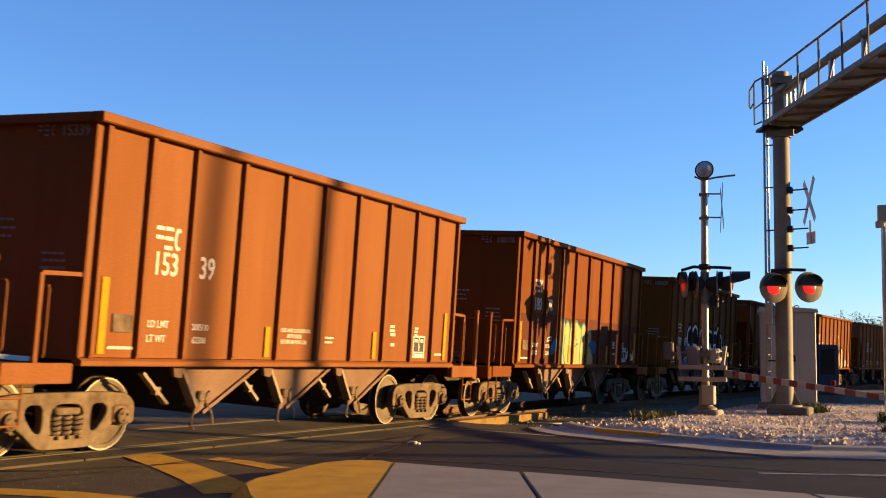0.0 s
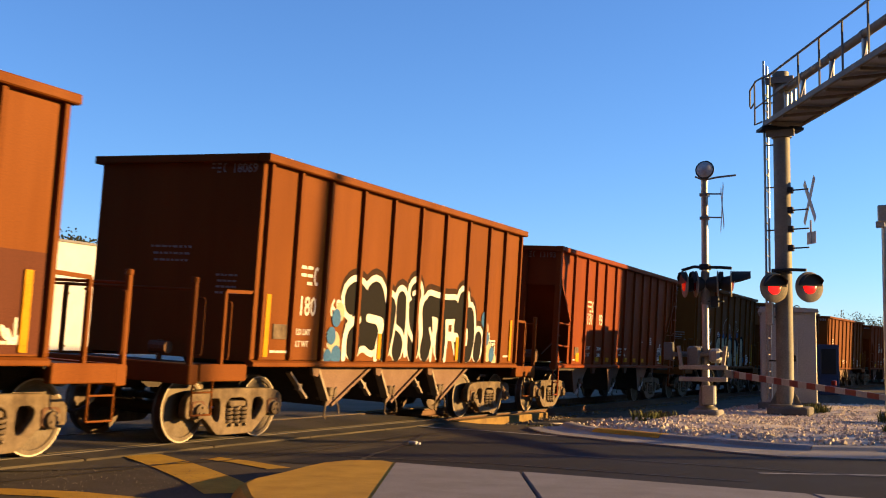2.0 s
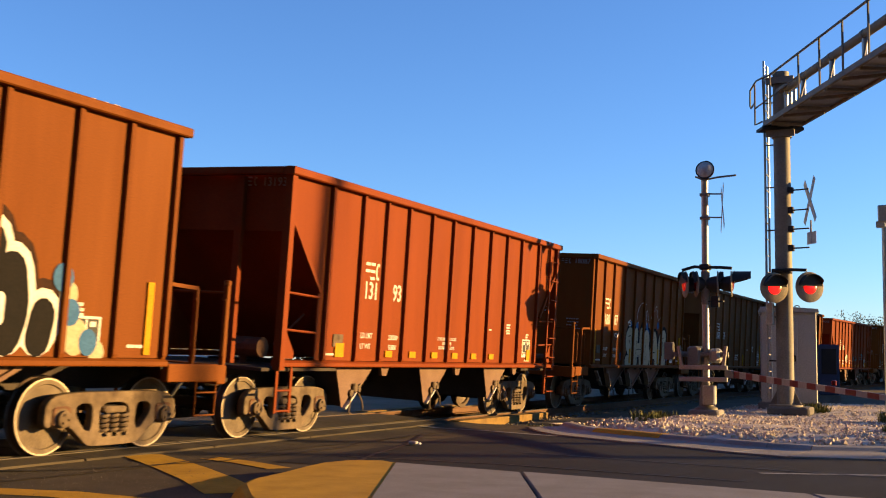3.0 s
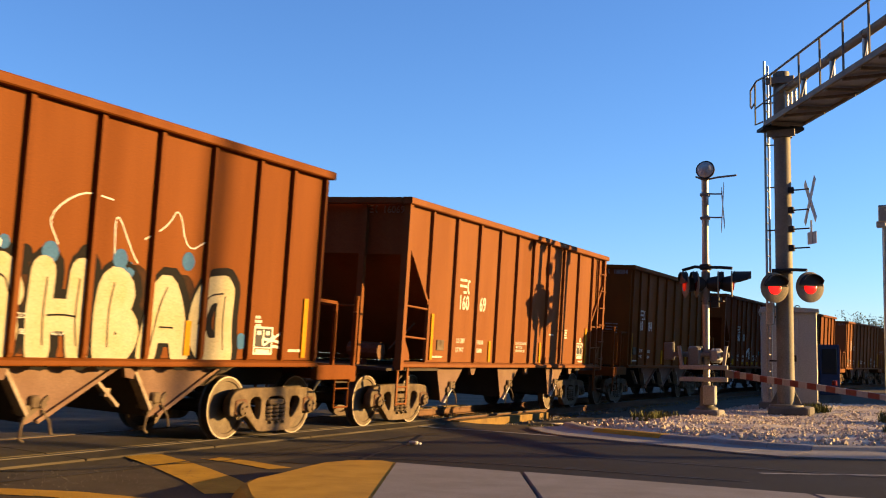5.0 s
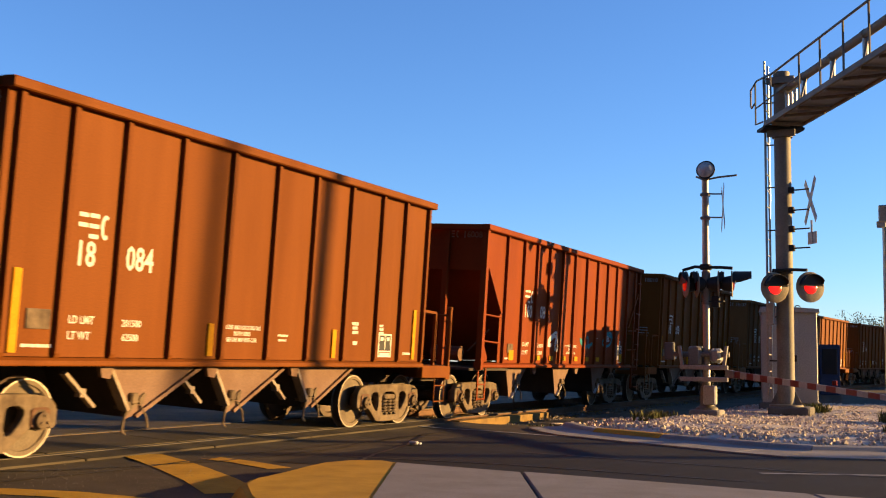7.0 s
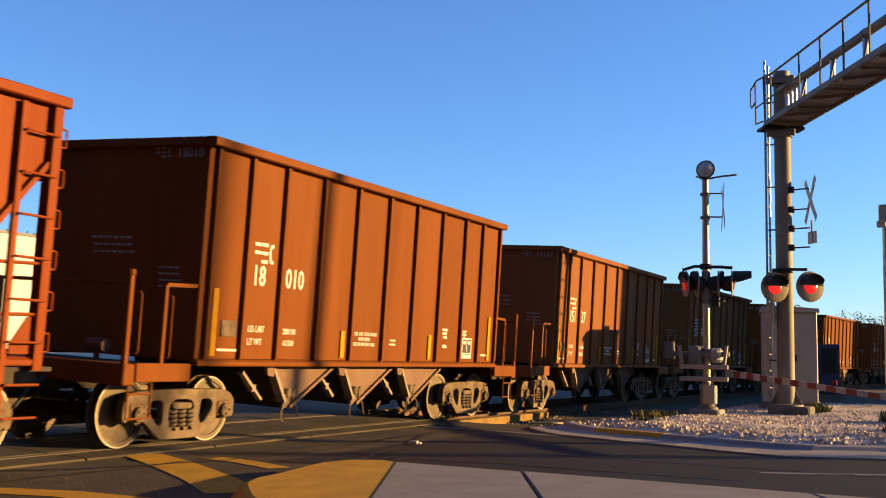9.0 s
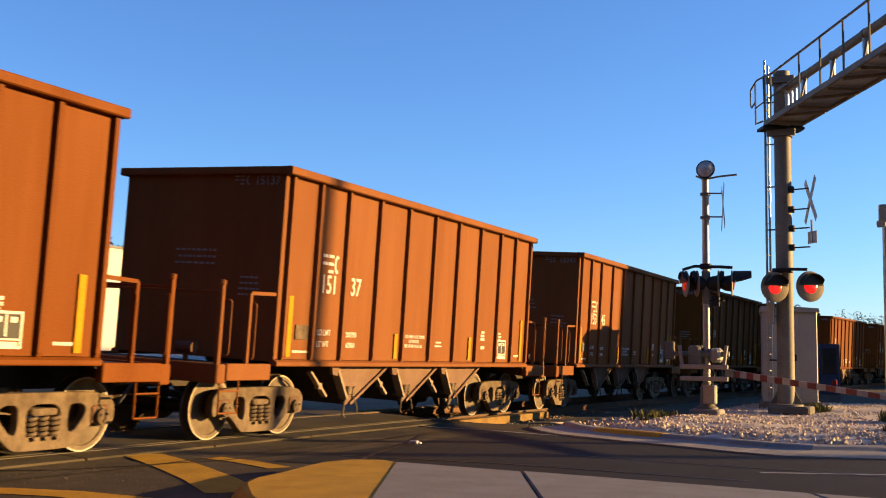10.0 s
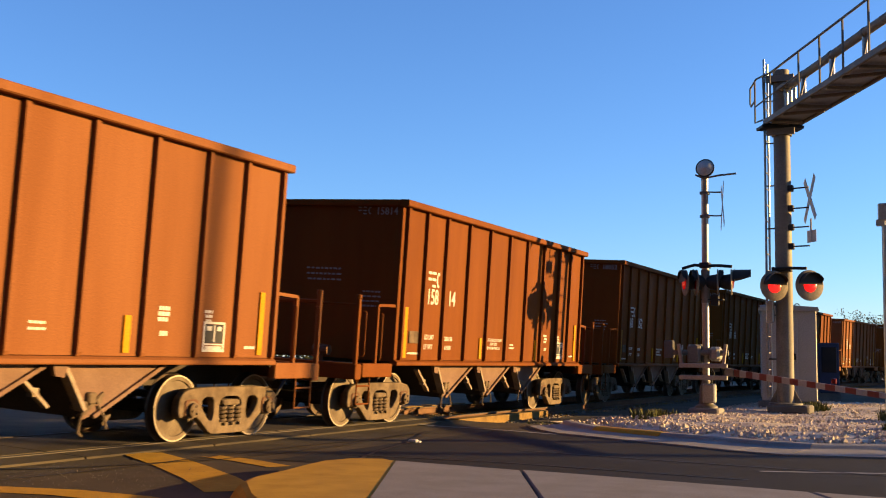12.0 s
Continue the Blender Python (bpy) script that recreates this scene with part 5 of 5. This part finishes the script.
    g = Geo().box(0.07, 0.17, 0.28, 0.34, 0.0006, 0.002).box(0.22, 0.245, 0.13, 0.36, 0.0006, 0.002).box(0.29, 0.38, 0.28, 0.34, 0.0006, 0.002).box(0.06, 0.40, 0.03, 0.075, 0.0006, 0.002)
    tagged(part("data_figure", g, WHITE, car, at=side_matrix(frame_y, frame_z)), kind="stuff")
    # leading end
    for k, me in enumerate(mark_shapes(0.14, FAINT)):
        part("mark_shape", me, None, car, at=end_matrix(0.58 + 0.105 * k, end_y - 0.002, top - 0.27))
    part("number", text_mesh(digits, 0.19, 0.95, FAINT), FAINT, car, at=end_matrix(0.95, end_y - 0.002, top - 0.27))
    if kind == "a":
        g = Geo()
        for i in range(3):
            x = r.uniform(0, 0.1)
            while x < 0.75:
                d = r.uniform(0.04, 0.1)
                g.box(x, x + d, -0.1 * i, -0.1 * i + 0.032, -0.001, 0.0015)
                x += d + 0.03
        tagged(part("notice", g, FAINT, car, at=end_matrix(-0.45, end_y - 0.002, 2.75)), kind="stuff")
        g = Geo()
        for i in range(4):
            x = r.uniform(0, 0.06)
            while x < 0.36:
                d = r.uniform(0.04, 0.09)
                g.box(x, x + d, -0.085 * i, -0.085 * i + 0.03, -0.001, 0.0015)
                x += d + 0.02
        tagged(part("notice", g, FAINT, car, at=end_matrix(0.78, end_y - 0.002, 2.36)), kind="stuff")


def scrawl(car, y, z, w, h, n, width, m, seed):
    r = random.Random(seed)
    sprayed(car, "graffiti", [(r.uniform(0, w), r.uniform(0, h)) for k in range(n)], width, m, 0.001, side_matrix(y, z))


def graffiti_yellow(car):
    at = side_matrix(-2.1, 1.14)
    # fat letters grown together: a solid body with a teal rim, then thin teal lines between them
    body = ([(0.18, 0.14), (0.2, 0.6), (0.30, 0.98)], [(0.42, 0.15), (0.48, 0.6), (0.66, 0.93)], [(0.74, 0.14), (0.78, 0.5), (0.72, 0.8)], [(1.02, 0.14), (1.0, 0.6), (1.06, 0.94)], [(1.3, 0.14), (1.3, 0.6), (1.34, 0.96)], [(1.15, 0.95), (1.4, 0.9), (1.6, 0.82)],
            [(1.58, 0.14), (1.6, 0.5), (1.6, 0.8)], [(1.86, 0.14), (1.88, 0.6), (1.92, 0.92)], [(2.1, 0.52), (2.22, 0.7), (2.42, 0.76)], [(2.1, 0.46), (2.4, 0.36), (2.62, 0.15)], [(2.4, 0.14), (2.55, 0.14)])
    sprayed(car, "graffiti", [(-0.35, 0.40), (-0.2, 0.5), (0.05, 0.55)], 0.3, GRAF_BLUE, 0.0002, at)
    sprayed(car, "graffiti", [(2.45, 0.55), (2.7, 0.58), (2.95, 0.5)], 0.24, GRAF_BLUE, 0.0002, at)
    for cx, cy in ((2.82, 0.38), (2.95, 0.4)):
        sprayed(car, "graffiti", blob(cx, cy, 0.03, 8), 0.07, GRAF_BLUE, 0.0003, at)
    for i, st in enumerate(body):
        sprayed(car, "graffiti", [(p - 0.01, q + 0.03) for p, q in st], 0.36, GRAF_TEAL, 0.0008 + 0.0002 * i, at)
    for i, st in enumerate(body):
        sprayed(car, "graffiti", st, 0.30, GRAF_YELLOW, 0.0040 + 0.0002 * i, at)
    for i, (st, w) in enumerate(((([(0.52, 0.1), (0.42, 0.4), (0.5, 0.75)]), 0.07), (([(0.86, 0.12), (0.84, 0.5), (0.8, 0.72), (0.9, 1.0)]), 0.09), (([(1.16, 0.05), (1.24, 0.4), (1.1, 0.62), (1.02, 0.55)]), 0.03), (([(1.44, 0.05), (1.4, 0.4), (1.46, 0.56)]), 0.03),
                                 (([(1.3, 0.5), (1.42, 0.58), (1.5, 0.56)]), 0.06), (([(1.7, 0.05), (1.66, 0.45), (1.76, 0.75), (1.72, 0.98)]), 0.06), (([(1.3, 0.78), (1.32, 0.66), (1.44, 0.68)]), 0.04), (([(2.05, 0.1), (2.18, 0.26)]), 0.1), (([(0.95, 0.45), (1.0, 0.3)]), 0.04))):
        sprayed(car, "graffiti", st, w, GRAF_TEAL, 0.0075 + 0.0002 * i, at)
    scrawl(car, 0.9, 1.25, 0.45, 0.25, 10, 0.025, GRAF_BLUE, 1)
    scrawl(car, 3.7, 1.25, 0.3, 0.4, 9, 0.035, GRAF_WHITE, 2)
    scrawl(car, 4.25, 1.25, 0.35, 0.4, 9, 0.035, GRAF_WHITE, 3)
    scrawl(car, -2.95, 1.7, 0.5, 0.2, 7, 0.025, GRAF_WHITE, 4)
    # a band repainted along the lower half, in the bays between the stakes
    for k in range(10):
        ya, yb = (-4.78, -4.0, -3.14, -2.1, -1.05, 0.02, 1.06, 2.12, 3.16, 4.0, 4.88)[k:k + 2]
        part("repaint_band", Geo().box(SKIN + 0.0005, SKIN + 0.0025, ya + 0.05, yb - 0.05, 1.221, 2.33 + 0.02 * (k % 3)), PAINT_PATCH, car, "darker repainted band")


def graffiti_black(car):
    at = side_matrix(-2.72, 1.15) @ Matrix.Diagonal((1, 1.1, 1, 1))
    # black lobes with a broad white rim
    lobes = (([(0.45, 0.95), (0.62, 1.02), (0.85, 0.9)], 0.46), ([(1.15, 1.02), (1.3, 1.06), (1.38, 0.86)], 0.46), ([(0.6, 0.84), (1.1, 0.82)], 0.34), ([(0.58, 0.14), (0.58, 0.42), (0.95, 0.52), (1.2, 0.42)], 0.44), ([(1.62, 0.14), (1.72, 0.5), (1.78, 0.86)], 0.42),
             ([(2.1, 0.14), (2.2, 0.55), (2.18, 1.0)], 0.36), ([(2.72, 0.14), (2.7, 0.5), (2.62, 0.85)], 0.44), ([(2.62, 1.18), (2.72, 1.24), (2.8, 1.16)], 0.26), ([(3.2, 0.14), (3.3, 0.5), (3.2, 0.9)], 0.4), ([(3.3, 1.0), (3.9, 0.95), (4.4, 0.98)], 0.34),
             ([(3.85, 0.14), (3.85, 0.7)], 0.42), ([(4.75, 0.2), (4.62, 0.6), (4.78, 1.08)], 0.5), ([(5.1, 0.14), (5.2, 0.5), (5.12, 0.85)], 0.42), ([(5.55, 0.14), (5.6, 0.45)], 0.36))
    for i, (st, w) in enumerate(lobes):
        sprayed(car, "graffiti", [(p, max(q + 0.06, w / 2 + 0.2)) for p, q in st], w + 0.28, GRAF_SMOKE, 0.00005 + 0.00004 * i, at)
    for i, (st, w) in enumerate(lobes):
        sprayed(car, "graffiti", [(p, max(q, w / 2 + 0.14)) for p, q in st], w + 0.2, GRAF_WHITE, 0.0010 + 0.0002 * i, at)
    for i, (st, w) in enumerate(lobes):
        sprayed(car, "graffiti", [(p, max(q, w / 2 + 0.04)) for p, q in st], w, GRAF_BLACK, 0.0042 + 0.0002 * i, at)
    for i, (st, w) in enumerate((([(1.35, 0.02), (1.42, 0.4), (1.55, 0.66), (1.3, 0.68), (1.02, 0.7)], 0.13), ([(0.3, 0.03), (0.3, 0.5), (0.62, 0.68), (0.72, 0.66)], 0.13), ([(2.0, 0.6), (2.3, 0.5), (2.42, 0.15)], 0.09), ([(2.4, 1.0), (2.45, 0.6), (2.7, 0.4)], 0.1),
                                 ([(3.45, 0.04), (3.5, 0.4), (3.35, 0.6)], 0.07), ([(4.06, 0.05), (4.1, 0.5), (4.05, 0.75)], 0.09), ([(3.62, 0.75), (3.62, 0.55), (3.45, 0.45)], 0.1), ([(4.2, 0.5), (4.55, 0.48)], 0.16), ([(5.0, 0.4), (5.0, 0.6)], 0.12), ([(2.6, 1.16), (2.72, 1.2), (2.8, 1.14)], 0.08))):
        sprayed(car, "graffiti", [(p, max(q, w / 2 + 0.03)) for p, q in st], w, GRAF_WHITE, 0.0072 + 0.0002 * i, at)
    for cx, cy, rr in ((0.05, 0.12, 0.17), (-0.12, 0.4, 0.15), (0.0, 0.66, 0.15), (-0.2, 0.1, 0.13), (5.85, 0.85, 0.17), (6.0, 0.5, 0.16), (6.3, 0.2, 0.16)):
        sprayed(car, "graffiti", blob(cx, cy, rr * 0.4, 8), rr, GRAF_BLUE, 0.0135, at)
    for cx, cy, rr in ((-0.32, 0.1, 0.14), (-0.02, 0.3, 0.2), (0.1, 0.75, 0.16), (6.1, 0.25, 0.22), (5.95, 0.68, 0.16), (6.45, 0.1, 0.14)):
        sprayed(car, "graffiti", blob(cx, cy, rr * 0.4, 8), rr, GRAF_CREAM, 0.0093, at)


def graffiti_cream(car):
    at = side_matrix(-1.78, 1.15)
    for i, st in enumerate(([(0.9, 0.3), (0.9, 0.9)], [(1.7, 0.4), (1.75, 0.95)], [(2.5, 0.5), (2.6, 0.95)], [(3.4, 0.5), (3.5, 0.9)])):
        sprayed(car, "graffiti", st, 0.46, GRAF_SMOKE, 0.00005 + 0.00004 * i, at)
    letters = ((0.08, [(0.62, 0.72), (0.5, 1.0), (0.2, 0.92), (0.15, 0.7), (0.3, 0.5), (0.6, 0.42), (0.55, 0.18), (0.15, 0.14)]), (0.98, [(0.15, 0.98), (0.12, 0.5), (0.15, 0.12)]), (0.98, [(0.2, 0.5), (0.45, 0.52), (0.7, 0.5)]), (0.98, [(0.72, 1.0), (0.68, 0.5), (0.74, 0.12)]),
               (1.98, [(0.15, 0.12), (0.12, 0.6), (0.2, 1.0), (0.5, 0.85), (0.3, 0.58), (0.6, 0.4), (0.45, 0.14), (0.2, 0.14)]), (2.75, [(0.12, 0.12), (0.25, 0.7), (0.4, 1.0), (0.6, 0.7), (0.75, 0.12)]), (2.75, [(0.3, 0.42), (0.6, 0.42)]),
               (3.65, [(0.7, 1.0), (0.3, 0.95), (0.12, 0.5), (0.3, 0.14), (0.7, 0.16)]), (3.65, [(0.75, 0.95), (0.72, 0.5), (0.78, 0.12)]))
    for i, (lx, st) in enumerate(letters):
        sprayed(car, "graffiti", [(lx + p + 0.05, q + 0.03) for p, q in st], 0.52, GRAF_BLACK, 0.0002 + 0.0002 * i, at)
    for i, (lx, st) in enumerate(letters):
        sprayed(car, "graffiti", [(lx + p, q) for p, q in st], 0.36, GRAF_CREAM, 0.0034 + 0.0002 * i, at)
        sprayed(car, "graffiti", [(lx + p * 0.85 + 0.08, q * 0.85 + 0.08) for p, q in st[:3]], 0.022, GRAF_BLACK, 0.0066 + 0.0001 * i, at)
    for cx, cy, rr in ((-0.28, 0.5, 0.1), (-0.35, 0.28, 0.14), (1.2, 1.2, 0.14), (2.3, 1.22, 0.14), (2.45, 1.1, 0.12), (3.55, 1.3, 0.14), (4.8, 0.3, 0.13), (0.55, 1.25, 0.09)):
        sprayed(car, "graffiti", blob(cx, cy, rr * 0.4, 8), rr, GRAF_BLUE, 0.0008, at)
    for cx, cy, rr in ((-0.3, 0.85, 0.14), (0.85, 1.15, 0.12), (1.75, 1.2, 0.16)):
        sprayed(car, "graffiti", blob(cx, cy, rr * 0.4, 8), rr, GRAF_BLACK, 0.0006, at)
    sprayed(car, "graffiti", [(1.3, 1.3), (1.1, 1.6), (1.6, 1.95), (2.1, 1.9)], 0.018, GRAF_WHITE, 0.0005, at)
    sprayed(car, "graffiti", [(2.2, 1.2), (2.15, 1.85), (2.5, 1.3), (2.6, 1.2)], 0.018, GRAF_WHITE, 0.0005, at)
    sprayed(car, "graffiti", [(2.7, 1.5), (3.1, 1.7), (3.3, 2.0), (3.5, 1.4), (3.9, 1.6)], 0.018, GRAF_WHITE, 0.0005, at)
    scrawl(car, -1.65, 2.3, 0.4, 0.22, 7, 0.035, GRAF_WHITE, 5)
    scrawl(car, -2.9, 1.85, 0.6, 0.3, 8, 0.03, GRAF_WHITE, 6)
    scrawl(car, 3.5, 1.35, 0.9, 0.3, 10, 0.04, GRAF_WHITE, 7)


def graffiti_small(car):
    for y, z, m in ((0.5, 1.5, GRAF_TEAL), (-2.2, 1.5, GRAF_WHITE), (2.4, 1.6, GRAF_TEAL)):
        r = random.Random(int(y * 7))
        sprayed(car, "graffiti", [(r.uniform(0, 1.2), r.uniform(0, 0.5)) for k in range(10)], 0.07, m, 0.001, side_matrix(y, z))


def crumbs(car, top, seed):
    """Spilled stone along the top chord."""
    r, g = random.Random(seed), Geo()
    for i in range(240):
        y = r.uniform(-4.8, 4.8)
        if noise.noise(Vector((y * 1.3, seed, 0))) < -0.05:
            continue
        g.box(*sorted((1.46, 1.46 + r.uniform(0.03, 0.1))), y, y + r.uniform(0.02, 0.07), top - 0.002, top + r.uniform(0.008, 0.03), 0.006)
    tagged(part("spilled_stone", g, ROCK, car, "pale stone crumbs on the rim"), kind="stuff")


KINDS = {"at": (hopper_a, PAINT_TAN, 4.03), "ab": (hopper_a, PAINT_BROWN, 4.13), "al": (hopper_a, PAINT_BROWN, 4.03), "bt": (hopper_b, PAINT_TAN, 4.12), "br": (hopper_b, PAINT_RED, 4.05)}
LABELS = {"al": "low rust-brown steel hopper car with closed ends", "at": "faded tan-orange steel hopper car with closed ends", "ab": "rust-brown steel hopper car with closed ends", "bt": "faded tan-orange steel hopper car with open sloped ends", "br": "orange-red steel hopper car with open sloped ends"}
# centre of each car along the line at the start; kind; number; sprayed paint
CARS = [(1.05, "at", "15290", None), (14.28, "at", "15339", None), (27.31, "ab", "18078", graffiti_yellow), (40.97, "ab", "18069", graffiti_black), (54.35, "br", "13193", None),
        (67.85, "ab", "18087", graffiti_cream), (81.35, "bt", "16069", None), (94.8, "ab", "18084", None), (108.3, "br", "16008", graffiti_small), (121.5, "ab", "18010", None), (135.0, "at", "15137", None),
        (148.34, "at", "15345", None), (161.95, "al", "15814", None), (175.3, "ab", "18052", None), (188.7, "ab", "18061", None), (202.1, "ab", "18033", None), (215.5, "at", "15320", None), (228.9, "ab", "18040", None)]
STYLE = {"18084": (2, 2.24, 0.03), "18010": (2, 2.24, 0.03), "18069": (3, 1.88, 0.17), "18078": (3, 2.44, 0.12), "18087": (3, 2.30, 0.14), "18052": (2, 2.24, 0.03)}
made, train = {}, []
base = {}
for s0, k, digits, art in CARS:
    if k not in made:
        fn, paint, top = KINDS[k]
        made[k] = fn("hopper_car", paint, top)
        base[k] = True
for i, (s0, k, digits, art) in enumerate(CARS):
    if base[k] is True:
        car, base[k] = made[k], copy_thing(made[k], Matrix())
    else:
        car = copy_thing(base[k], Matrix())
    train.append((car, s0, k, digits, art))
for c in base.values():
    for o in [*c.children_recursive, c]:
        bpy.data.objects.remove(o)
for i, (car, s0, k, digits, art) in enumerate(train):
    tagged(car, LABELS[k] + (", sprayed with graffiti" if art else ""))
    sp, zn, gap = STYLE.get(digits, (3, 2.24, 0.03))
    write(car, k[0], digits, i, sp, zn, gap, KINDS[k][2])
    if digits in ("18078", "18069"):
        crumbs(car, KINDS[k][2], i)
    if art:
        art(car)


# how far each kind stands behind its nominal place
SHIFT = {"at": 0.14, "ab": 0.20, "al": 0.14, "bt": 0.12, "br": 0.0}


def motions():
    for car, s0, k, digits, art in train:
        def along(t, s0=s0 + SHIFT[k]):
            return s0 - V0 * t - 0.5 * ACC * t * t
        walk(car, [(t, track_pose(along(t))) for t in [0.5 * i for i in range(25)]])
        for w in [o for o in car.children if o.name.startswith("wheelset")]:
            c = w.location.copy()
            rows = []
            for i in range(361):
                t = i / 30
                rows.append((t, Matrix.Translation(c) @ Matrix.Rotation((along(0) - along(t)) / R_WHEEL, 4, "X")))
            walk(w, rows)


motions()
